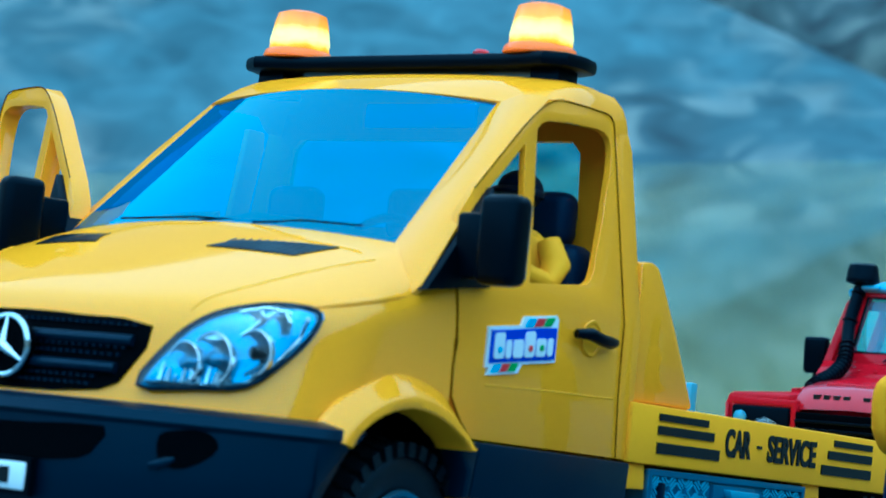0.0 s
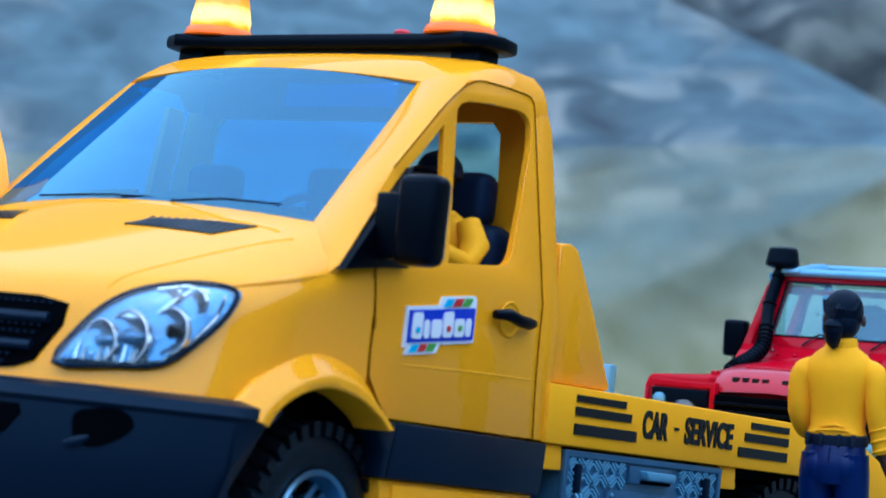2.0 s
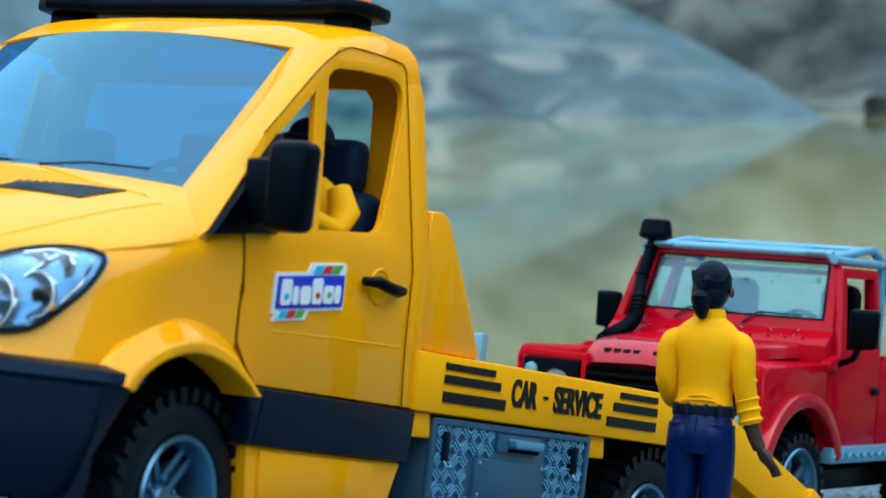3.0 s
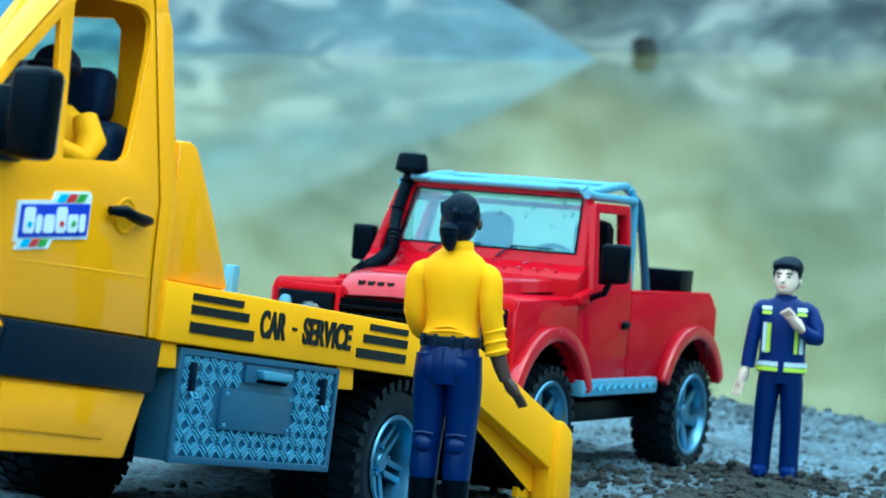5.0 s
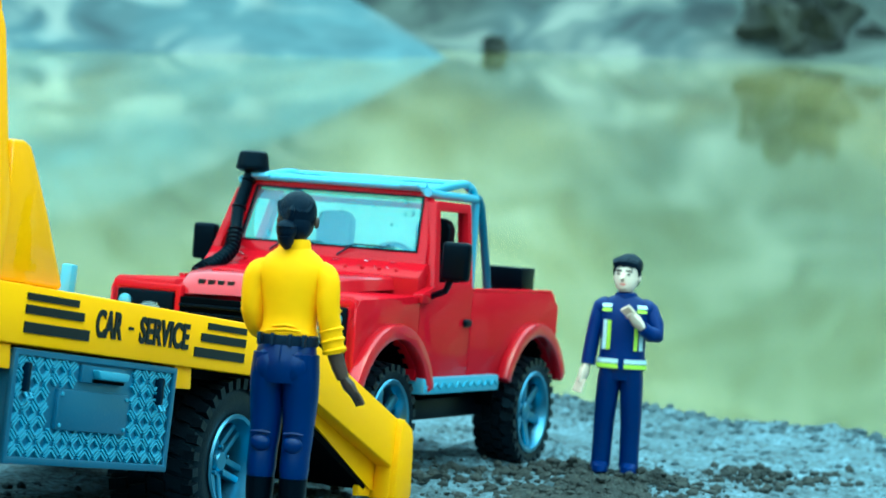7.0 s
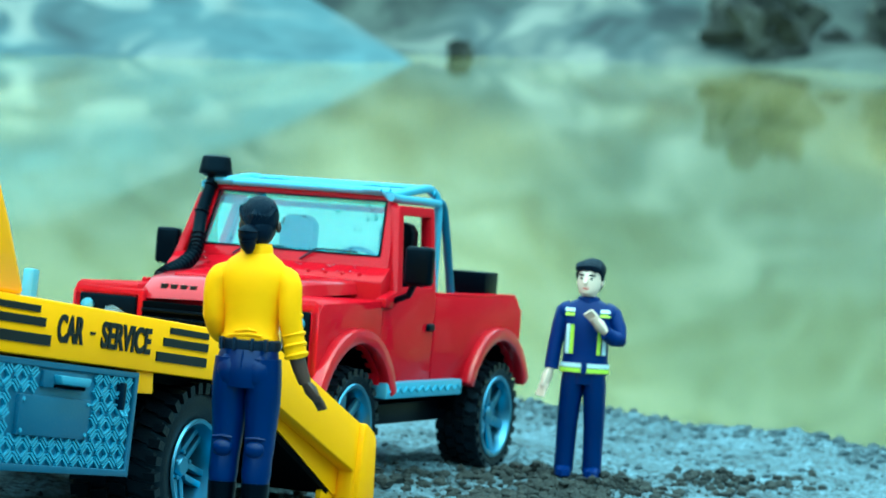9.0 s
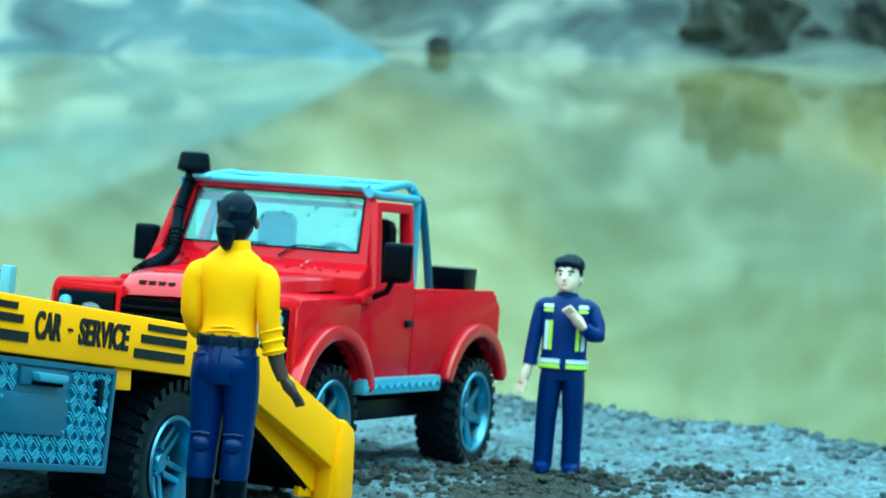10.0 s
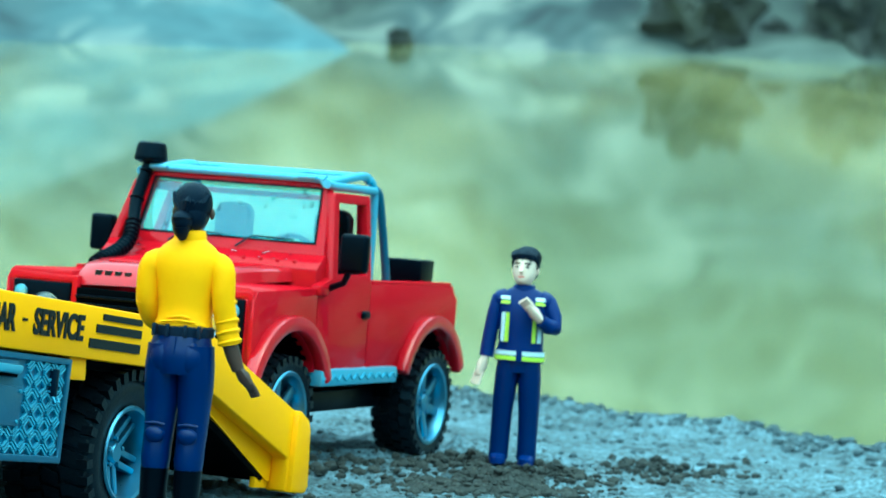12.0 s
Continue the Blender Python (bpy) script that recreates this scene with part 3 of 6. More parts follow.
LAMP = curved([(0.0049, 0.0670), (0.0046, 0.0620), (0.0071, 0.0563), (0.0112, 0.0514), (0.0191, 0.0502), (0.0300, 0.0498), (0.0264, 0.0578), (0.0225, 0.0626), (0.0183, 0.0656), (0.0113, 0.0677)], 3, True)
for far in (0, 1):
    f = other if far else (lambda b: b)
    hl = part("headlight", f(nose_patch(LAMP, 0.0006, 0.0, 6)), LAMP_BACK, truck, "clear headlight with silver reflectors")
    part("headlight_rim", f(bm_tube([(nose_x(y, z) - 0.0012, y, z) for y, z in LAMP + LAMP[:1]], 0.0005, 6)), BUMPER, hl)
    for y, z, r in ((0.0222, 0.0548, 0.0040), (0.0176, 0.0560, 0.0050), (0.0112, 0.0580, 0.0043)):
        x = nose_x(y, z)
        part("reflector", f(bm_lathe([(r, x - 0.0006), (r, x - 0.0016), (r * 0.95, x - 0.0018), (r * 0.90, x - 0.0013), (r * 0.55, x - 0.0006), (r * 0.30, x - 0.0004)], 28, (0, y, z), "x", caps=(True, False))), CHROME, hl)
        part("reflector_ring", f(bm_tube([(x - 0.0017, y + r * math.cos(a), z + r * math.sin(a)) for a in np.linspace(0, 2 * math.pi, 25)], 0.00013, 6)), WHITE, hl)
        part("bulb", f(bm_lathe([(r * 0.30, x - 0.0004), (r * 0.28, x - 0.0018), (r * 0.15, x - 0.0024), (0.0002, x - 0.0025)], 14, (0, y, z), "x")), INK if r == 0.0043 else LAMP_BACK, hl)
    for y, z, r in ((0.0088, 0.0638, 0.0022), (0.0128, 0.0645, 0.0017), (0.0148, 0.0520, 0.0013)):
        x = nose_x(y, z)
        part("marker_bulb", f(bm_lathe([(r, x - 0.0006), (r * 0.9, x - 0.0014), (r * 0.4, x - 0.0010), (0.0002, x - 0.0012)], 16, (0, y, z), "x")), CHROME, hl)
    for line, r in ((((0.0285, 0.0504), (0.0215, 0.0507), (0.0150, 0.0510), (0.0114, 0.0520)), 0.0006), (((0.0112, 0.0522), (0.0080, 0.0560), (0.0057, 0.0610), (0.0056, 0.0655)), 0.0007), (((0.0120, 0.0535), (0.0094, 0.0562)), 0.0005), (((0.0080, 0.0660), (0.0118, 0.0668), (0.0160, 0.0655)), 0.0004), (((0.0140, 0.0610), (0.0120, 0.0640), (0.0105, 0.0660)), 0.0005)):
        part("reflector_strip", f(bm_tube([(nose_x(y, z) - 0.0013, y, z) for y, z in line], r * 0.6, 6)), CHROME, hl)
    for k in range(9):
        y = 0.0150 + 0.0014 * k
        part("facet", f(bm_tube([(nose_x(y, z) - 0.0010, y, z) for z in (0.0510, 0.0524 + 0.0010 * (k % 3))], [0.0005, 0.0002], 5)), WHITE if k % 2 else CHROME, hl)
    lens = part("lens", f(nose_patch(LAMP, 0.0016, 0.0016, 6)), LENS, hl, "clear plastic lens")
    lens.visible_shadow = False

# bumper
plan = [(0.0415, 0.0), (0.0370, -0.0004)] + [(0.0090 + 0.0235 * (abs(y - WID / 2) / (WID / 2)) ** 3.4, y) for y in np.linspace(0, WID, 33)] + [(0.0370, WID + 0.0004), (0.0415, WID)]
prof = [(-0.004, 0.0464), (0.0002, 0.0463), (0.0028, 0.0452), (0.0034, 0.0432), (0.0026, 0.0422), (0.0032, 0.0340), (0.0026, 0.0250), (0.0004, 0.0205), (-0.005, 0.0205)]
rows = []
for i, (x, y) in enumerate(plan):
    d = (Vector(plan[min(i + 1, len(plan) - 1)]) - Vector(plan[max(i - 1, 0)])).normalized()
    out = Vector((-d.y, d.x))
    ring = []
    for o, z in prof:
        back = 0.0620 - math.sqrt(0.0290 ** 2 - (z - 0.022) ** 2)      # cut round the wheel
        back -= 0.0052 * max(0.0, min(1.0, (0.0440 - z) / 0.012))
        px = x + out.x * o
        if i in (0, len(plan) - 1):
            px = back
        elif i in (1, len(plan) - 2):
            px = min(px, back - 0.0012)
        ring.append((px, y + out.y * o, z))
    rows.append(ring)
bumper = part("front_bumper", bm_grid(rows, closed=True), BUMPER, truck, "dark anthracite plastic front bumper")
for far in (0, 1):
    f = other if far else (lambda b: b)
    hole = curved([(0.0200, 0.0408), (0.0155, 0.0422), (0.0120, 0.0418), (0.0105, 0.0392), (0.0130, 0.0363), (0.0165, 0.0348), (0.0195, 0.0362)], 3, True)
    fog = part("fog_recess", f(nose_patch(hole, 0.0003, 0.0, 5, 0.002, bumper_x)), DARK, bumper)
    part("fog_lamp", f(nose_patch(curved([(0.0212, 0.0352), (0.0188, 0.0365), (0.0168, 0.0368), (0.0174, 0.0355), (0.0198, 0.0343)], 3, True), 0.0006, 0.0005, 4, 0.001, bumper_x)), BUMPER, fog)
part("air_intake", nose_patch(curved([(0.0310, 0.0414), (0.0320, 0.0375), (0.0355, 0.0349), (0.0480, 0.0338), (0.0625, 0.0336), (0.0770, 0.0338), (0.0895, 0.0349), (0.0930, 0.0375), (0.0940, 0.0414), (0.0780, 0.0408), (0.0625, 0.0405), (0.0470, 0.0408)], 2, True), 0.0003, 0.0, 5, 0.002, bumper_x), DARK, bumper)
plate = part("number_plate", bm_box(0.0036, 0.0050, 0.0455, 0.0795, 0.0277, 0.0330, 0.0004), WHITE, bumper, "white plate with dark bars")
part("plate_frame", bm_prism([(0.0445, 0.0267), (0.0805, 0.0267), (0.0805, 0.0340), (0.0445, 0.0340)], 0.0040, 0.0056, "x", [[(0.0457, 0.0279), (0.0793, 0.0279), (0.0793, 0.0328), (0.0457, 0.0328)]]), BLACK, plate)
for k in range(4):
    part("plate_bar", bm_box(0.0033, 0.0037, 0.0495 + k * 0.0055, 0.0525 + k * 0.0055, 0.0288, 0.0319), INK, plate)

# wings, arches, sills, doors
ARCH_IN = [(0.0825, 0.0356), (0.0790, 0.0415), (0.0741, 0.0462), (0.0661, 0.0496), (0.0567, 0.0508), (0.0482, 0.0488), (0.0422, 0.0454)]
ARCH_OUT = [(0.0341, 0.0463), (0.0392, 0.0509), (0.0471, 0.0550), (0.0556, 0.0574), (0.0648, 0.0566), (0.0728, 0.0536), (0.0780, 0.0490), (0.0807, 0.0463)]
WING = [(0.0690, 0.0500), (0.0690, 0.0640), (0.0728, 0.0664), (0.0730, 0.0545), (0.0800, 0.0465), (0.0745, 0.0466)]
DOOR = [(0.0815, 0.0466), (0.0738, 0.0545), (0.0738, 0.0664), (0.0722, 0.0761), (0.0735, 0.0912), (0.0795, 0.0976), (0.0884, 0.1051), (0.0983, 0.1135), (0.1060, 0.1190), (0.1110, 0.1214), (0.1160, 0.1221), (0.1306, 0.1222), (0.1338, 0.1212), (0.1346, 0.1180), (0.1347, 0.1000), (0.1349, 0.0760), (0.1353, 0.0600), (0.1366, 0.0462)]
GLAZED = [(0.1037, 0.1139), (0.1056, 0.1155), (0.1080, 0.1164), (0.1160, 0.1174), (0.1275, 0.1180), (0.1302, 0.1177), (0.1319, 0.1168), (0.1327, 0.1152), (0.1326, 0.1122), (0.1319, 0.1093), (0.1277, 0.0970), (0.1234, 0.0860), (0.1222, 0.0840), (0.1206, 0.0829), (0.1190, 0.0824), (0.0985, 0.0804)]
QUARTER = [(0.0988, 0.1100), (0.0916, 0.1038), (0.0841, 0.0977), (0.0797, 0.0909), (0.0774, 0.0796), (0.0955, 0.0804)]
SAIL = [(0.0843, 0.0985), (0.0779, 0.0925), (0.0597, 0.0744), (0.0735, 0.0764), (0.0815, 0.0772), (0.0839, 0.0832)]


def door_parts(door, f, thick):
    """The panel, sail, mirror and handle of a door, as drawn for the near side."""
    part("door_panel", f(bm_prism(DOOR, 0.0, thick, holes=[GLAZED, QUARTER], bevel=0.0005, cuts=(0.076,))), YELLOW, door, fit=lean)
    gap = curved([(x, 0.0, z) for x, z in DOOR[:4]], 2) + curved([(x, 0.0, z) for x, z in DOOR[5:]], 2)
    gap = [Vector(p) + Vector((0, -0.0001 + max(0.0, p[2] - 0.076) * 0.17, 0)) for p in gap]
    for n, line in enumerate((gap[:7], gap[7:])):
        part("door_gap", f(bm_tube(line, (0.00022, 0.00016)[n], 5)), SEAM, door)
    for z in (0.0640, 0.0500):
        part("hinge_gap", f(bm_box(0.0733, 0.0741, -0.0003, 0.001, z, z + 0.0022)), SEAM, door)
    part("door_crease", f(bm_tube([(0.0850, 0.0001, 0.0578), (0.1100, 0.0001, 0.0586), (0.1335, 0.0001, 0.0590)], 0.00025, 6)), YELLOW_FLAT, door)
    sail = part("mirror_sail", f(bm_prism(SAIL, -0.0018, 0.004, bevel=0.0004)), BLACK, door, fit=lean)
    mirror = part("wing_mirror", f(bm_box(0.0672, 0.0738, -0.0162, -0.0066, 0.0768, 0.0950, 0.0020, 3)), BLACK, door, "black plastic wing mirror")
    part("mirror_arm", f(bm_box(0.0704, 0.0738, -0.0070, 0.0006, 0.0780, 0.0915, 0.0010)), BLACK, mirror)
    part("mirror_glass", f(bm_box(0.0737, 0.0742, -0.0152, -0.0076, 0.0785, 0.0935, 0.0002)), CHROME, mirror)


door = new("driver_door")
door.parent = truck
door_parts(door, lambda b: b, 0.0016)
part("handle_recess", bm_lathe([(0.0040, -0.0002), (0.0038, -0.0005), (0.0033, -0.0004), (0.0031, -0.0001), (0.0004, -0.00005)], 24, (0.1224, 0, 0.0712)), YELLOW_FLAT, door)
part("door_handle", bm_tube([(0.1149, -0.0012, 0.0716), (0.1186, -0.0026, 0.0719), (0.1226, -0.0026, 0.0711), (0.1266, -0.0024, 0.0708), (0.1304, -0.0012, 0.0711)], [0.0010, 0.0014, 0.0013, 0.0014, 0.0010], 10), BLACK, door, "black door handle")


def on_sticker(*points):
    """Places on the door sticker, in steps of about 0.16 mm along and 0.13 mm up."""
    return [(0.0836 + u * 0.0001575, 0.0655 + v * 0.000132 + u * 0.0000197) for u, v in points]


sticker = part("sticker", bm_prism(on_sticker((2, 32), (74, 32), (80, 46), (154, 46), (160, 40), (160, -30), (84, -30), (76, -44), (6, -44), (10, -32), (2, -32)), -0.0005, 0.0005), WHITE, door, "white and blue printed sticker")
part("print_field", bm_prism(on_sticker((8, 26), (156, 26), (156, -25), (8, -25)), -0.0008, 0.0), BLUE, sticker)
for k, m in enumerate((CYAN, CRIMSON, GREEN)):
    u = 82 + k * 21
    part("print_stripe", bm_prism(on_sticker((u, 29), (u + 17, 29), (u + 25, 42), (u + 8, 42)), -0.0008, 0.0), m, sticker)
    u = 14 + k * 19
    part("print_stripe", bm_prism(on_sticker((u, -40), (u + 15, -40), (u + 22, -28), (u + 7, -28)), -0.0008, 0.0), m, sticker)
for u, w, v in ((14, 22, 22), (40, 12, 10), (57, 22, 10), (83, 22, 22), (109, 22, 10), (135, 12, 10)):
    blob = on_sticker((u + 3, -19), (u + w - 3, -19), (u + w, -15), (u + w, v - 5), (u + w - 3, v), (u + 3, v), (u, v - 5), (u, -15))
    part("print_bar", bm_prism(blob, -0.0011, 0.0), WHITE, sticker)
for u, m in ((25, CYAN), (94, CRIMSON), (120, GREEN)):
    part("print_dot", bm_prism(on_sticker(*[(u + 4 * math.cos(a), -5 + 5 * math.sin(a)) for a in np.linspace(0, 5.6, 9)]), -0.0014, 0.0), m, sticker)

passenger = new("passenger_door")
passenger.parent = truck
passenger.matrix_local = Matrix.Translation((0.071 * SCALE, 0.113 * SCALE, 0)) @ Matrix.Rotation(radians(69), 4, "Z") @ Matrix.Translation((-0.074 * SCALE, -WID * SCALE, 0))
door_parts(passenger, other, 0.0045)

for far in (0, 1):
    f = other if far else (lambda b: b)
    part("wing", f(bm_prism(WING, 0.0004, 0.005, bevel=0.0003)), YELLOW, truck)
    outer = curved([(0.0325, 0.0440)] + ARCH_OUT + [(0.0828, 0.0450)], 4)
    inner = curved([(0.0395, 0.0420)] + ARCH_IN[:1:-1] + [(0.0770, 0.0440)], 4)
    n = len(outer)
    rows = []
    for i in range(n):
        q = i / (n - 1) * (len(inner) - 1)
        a, b = Vector(inner[int(q)]), Vector(inner[min(int(q) + 1, len(inner) - 1)])
        p, e = Vector(outer[i]), a.lerp(b, q - int(q))
        rows.append([(*(p.lerp(e, w)), y) for w, y in ((0.0, 0.0012), (0.02, -0.0001), (0.10, -0.0007), (0.35, -0.0024), (0.54, -0.0037), (0.62, -0.0041), (0.70, -0.0043), (0.92, -0.0043), (0.98, -0.0040), (1.0, -0.0030), (1.0, 0.0060))])
    part("wheel_arch", f(bm_grid([[(x, y, z) for x, z, y in r] for r in rows], thick=0.0006)), YELLOW, truck)
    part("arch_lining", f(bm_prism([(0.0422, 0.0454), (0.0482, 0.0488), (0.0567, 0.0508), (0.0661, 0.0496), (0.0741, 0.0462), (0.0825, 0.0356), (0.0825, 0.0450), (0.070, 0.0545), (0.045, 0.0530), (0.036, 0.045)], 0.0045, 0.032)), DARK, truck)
    part("rear_pillar", f(bm_prism([(0.1350, 0.1190), (0.1408, 0.1190), (0.1421, 0.1150), (0.1423, 0.0460), (0.1371, 0.0460), (0.1358, 0.0600), (0.1354, 0.0760), (0.1352, 0.1000)], 0.0, 0.002, bevel=0.0005, cuts=(0.076,))), YELLOW, truck, fit=lean)
    part("side_cladding", f(bm_prism([(0.0846, 0.0461), (0.1414, 0.0455), (0.1403, 0.0340), (0.0823, 0.0345), (0.0832, 0.0400)], -0.0012, 0.004, bevel=0.0006)), BUMPER, truck, "dark anthracite side cladding")
    part("cladding_end", f(bm_prism([(0.0765, 0.0458), (0.0841, 0.0461), (0.0828, 0.0400), (0.0819, 0.0345), (0.0800, 0.0345), (0.0805, 0.0400)], -0.0012, 0.005, bevel=0.0005)), BUMPER, truck)
    sill = part("sill", f(bm_prism([(0.0822, 0.0344), (0.1400, 0.0339), (0.1340, 0.0191), (0.0847, 0.0192)], 0.0005, 0.006, bevel=0.0006)), YELLOW, truck)
    part("sill_panel", f(bm_prism([(0.0862, 0.0335), (0.1288, 0.0333), (0.1249, 0.0230), (0.0872, 0.0237)], -0.0002, 0.002, bevel=0.0004)), YELLOW, sill)
    # windscreen pillar
    rows = []
    for k in range(0, 9):
        s = k / 8
        e = Vector((0.0712, 0.0162, 0.0848)).lerp(Vector((0.1086, 0.0214, 0.1205)), s)
        line = [(0.0604, 0.0754), (0.0742, 0.0900), (0.0882, 0.1051), (0.1085, 0.1212)]
        q = s * 3
        i = max(0, min(2, int(q)))
        dx, dz = (line[i][n] + (line[i + 1][n] - line[i][n]) * (q - i) for n in (0, 1))
        d = Vector((dx + 0.016 * far, max(0, dz - 0.076) * 0.17, dz))
        m = e.lerp(d, 0.5) + Vector((-0.0010, -0.0024, 0.0014)) * (1 - 0.7 * far)
        rows.append([e, e.lerp(m, 0.5) + Vector((-0.0003, -0.0008, 0.0004)), m, d.lerp(m, 0.5) + Vector((0, -0.0008, 0.0003)), d])
    foot = [Vector(p) + Vector((-0.0030, 0.0012 + 0.0004 * n, -0.0050)) for n, p in enumerate(rows[0])]
    part("windscreen_pillar", f(bm_grid([foot, [a.lerp(Vector(b), 0.6) + Vector((-0.0004, 0, 0.0002)) for a, b in zip(foot, rows[0])]] + rows, thick=0.0015)), YELLOW, truck)

# windscreen, roof, back wall
rows = []
for k in range(7):
    s = k / 6
    y0 = 0.0162 + 0.0052 * s
    row = []
    for j in range(13):
        y = y0 + (WID - 2 * y0) * j / 12
        u = abs(y - WID / 2) / (WID / 2 - y0)
        row.append((0.0712 + 0.0374 * s - 0.0065 * (1 - u * u), y, 0.0848 + 0.0357 * s + 0.0022 * (1 - u * u)))
    rows.append(row)
part("windscreen", bm_pane(rows), WINDSCREEN, truck, "blue-tinted clear windscreen")
for y0, y1 in ((0.088, 0.045), (0.050, 0.022)):
    part("wiper", bm_tube([(0.0652, y0, 0.0872), (0.0650, (y0 + y1) / 2, 0.0880), (0.0672, y1, 0.0876)], 0.00025, 6), BLACK, truck)


def roof_form(x, y, z):
    """Below zero inside the rounded roof."""
    u = min(1.1, abs(y - WID / 2) / (WID / 2 - 0.0074))
    w = min(1, u / 0.8)
    front, fz = 0.1021 + 0.0067 * w * w, 0.1227 - 0.0022 * w * w
    s = (x - front) / (0.1428 - front)
    crown = 0.1300 - 0.0022 * u ** 4
    top = fz + (crown - fz) * (math.sin(min(1, s / 0.6) * math.pi / 2) if s > 0 else s * 2.2)
    side = 0.17 * (z - 0.076) - (WID / 2 - abs(y - WID / 2)) + (0.007 if y > WID / 2 else 0.0)
    glass_ = 0.67 * (z - 0.0848 - 0.0022 * (1 - u * u)) - 0.69 * 1.05 * (x - 0.0712 + 0.0065 * (1 - u * u)) - 0.0004
    return soft_max(soft_max(soft_max(z - top, side, 0.0075), glass_, 0.0012), x - 0.1428, 0.004)


def roof_foot(p):
    """Height down to which the roof reaches."""
    u = abs(p.y - WID / 2) / (WID / 2 - 0.0074)
    if p.x > 0.1351:
        return 0.1180
    if p.x > 0.1306:
        return 0.1222 - 0.0042 * (p.x - 0.1306) / 0.0045
    return 0.1228 - 0.0022 * min(1, u / 0.8) ** 2 if u < 0.80 else 0.1206 + 0.0016 * min(1, (u - 0.8) / 0.15)


rows = []
for i in range(192):
    turn = 2 * math.pi * i / 192
    o = Vector((0.1280, WID / 2, 0.1150))

    def skin_at(up):
        d = Vector((math.cos(turn) * math.cos(up), math.sin(turn) * math.cos(up), math.sin(up)))
        return edge_of(roof_form, o + d * 0.09, o)

    lo, hi = radians(-10), radians(80)
    for _ in range(16):
        m = (lo + hi) / 2
        p = skin_at(m)
        if p.z < roof_foot(p):
            lo = m
        else:
            hi = m
    rows.append([skin_at(hi + (radians(89.5) - hi) * (k / 22) ** 1.25) for k in range(23)])
part("roof", bm_grid(rows + rows[:1], thick=0.0012), YELLOW, truck)
part("back_wall", bm_prism([(0.005, 0.030), (0.120, 0.030), (0.120, 0.080), (0.113, 0.1235), (0.012, 0.1235), (0.005, 0.080)], 0.1400, 0.1424, "x", [[(0.0185, 0.099), (0.0215, 0.096), (0.1035, 0.096), (0.1065, 0.099), (0.1055, 0.1145), (0.1030, 0.1172), (0.0220, 0.1172), (0.0195, 0.1145)]]), YELLOW_FLAT, truck)
part("back_pane", bm_pane([[(0.1410, 0.0175, 0.095), (0.1410, 0.1075, 0.095)], [(0.1410, 0.0185, 0.1182), (0.1410, 0.1065, 0.1182)]]), PANE, truck)
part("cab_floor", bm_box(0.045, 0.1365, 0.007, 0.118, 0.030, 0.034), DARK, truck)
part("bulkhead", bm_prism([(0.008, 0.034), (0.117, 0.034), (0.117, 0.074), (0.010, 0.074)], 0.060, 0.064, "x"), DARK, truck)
part("dashboard", bm_prism([(0.062, 0.060), (0.062, 0.0810), (0.074, 0.0825), (0.082, 0.0785), (0.083, 0.060)], 0.012, 0.113, bevel=0.0015), CABIN, truck, "blue-grey dashboard")
wheel_ring = [(0.0885 + 0.0035 * math.sin(a), 0.034 + 0.0115 * math.cos(a), 0.082 + 0.0105 * math.sin(a)) for a in np.linspace(0, 2 * math.pi, 25)]
part("steering_wheel", joined(bm_tube(wheel_ring, 0.0010, 8), bm_tube([(0.0885, 0.0225, 0.082), (0.0885, 0.0455, 0.082)], 0.0009, 6), bm_tube([(0.081, 0.034, 0.077), (0.0885, 0.034, 0.082)], 0.0014, 8)), BLACK, truck)
for y in (0.009, 0.046, 0.083):
    seat = part("seat", bm_box(0.098, 0.130, y, y + 0.027, 0.056, 0.066, 0.003, 3), SEAT, truck, "navy plastic cab seat")
    back = bm_box(0.1265, 0.1370, y, y + 0.0270, 0.062, 0.0925, 0.0040, 4)
    head = bm_box(0.1295, 0.1372, y + 0.0062, y + 0.0208, 0.0920, 0.1045, 0.0030, 4)
    part("backrest", back, SEAT, seat)
    part("headrest", head, SEAT, seat)
part("sun_visor", bm_box(0.1060, 0.1072, 0.0250, 0.0560, 0.1145, 0.1200, 0.0005), SILVER, truck)

# beacon bar
bar = part("light_bar", bm_prism([(0.1215, 0.020), (0.1245, 0.0150), (0.1300, 0.0138), (0.1370, 0.0150), (0.1390, 0.020), (0.1390, 0.105), (0.1370, 0.110), (0.1300, 0.1112), (0.1245, 0.110), (0.1215, 0.105), (0.1240, 0.0920), (0.1240, 0.033)], 0.1316, 0.1350, "z", bevel=0.0010), BLACK, truck, "black roof bar for beacons")
for y in (0.022, 0.103):
    part("bar_foot", bm_box(0.126, 0.134, y - 0.004, y + 0.004, 0.1255, 0.1318, 0.0005), BLACK, bar)
part("button", bm_lathe([(0.0020, 0.1350), (0.0020, 0.1362), (0.0014, 0.1368), (0.0002, 0.1369)], 16, (0.130, 0.043, 0), "z"), CRIMSON, bar)
for y in (0.0266, 0.0984):
    base = part("beacon", bm_lathe([(0.0086, 0.1351), (0.0086, 0.1356), (0.0082, 0.1368), (0.0076, 0.1372), (0.0004, 0.1372)], 28, (0.1302, y, 0), "z"), AMBER, bar, "amber rotating beacon, lit")
    part("beacon_dome", bm_lathe([(0.0074, 0.1366), (0.0073, 0.1388), (0.0074, 0.1396), (0.0072, 0.1406), (0.0065, 0.1445), (0.0060, 0.1462), (0.0040, 0.1470), (0.0008, 0.1473), (0.0006, 0.1476), (0.0001, 0.1476)], 28, (0.1302, y, 0), "z"), BEACON, base)

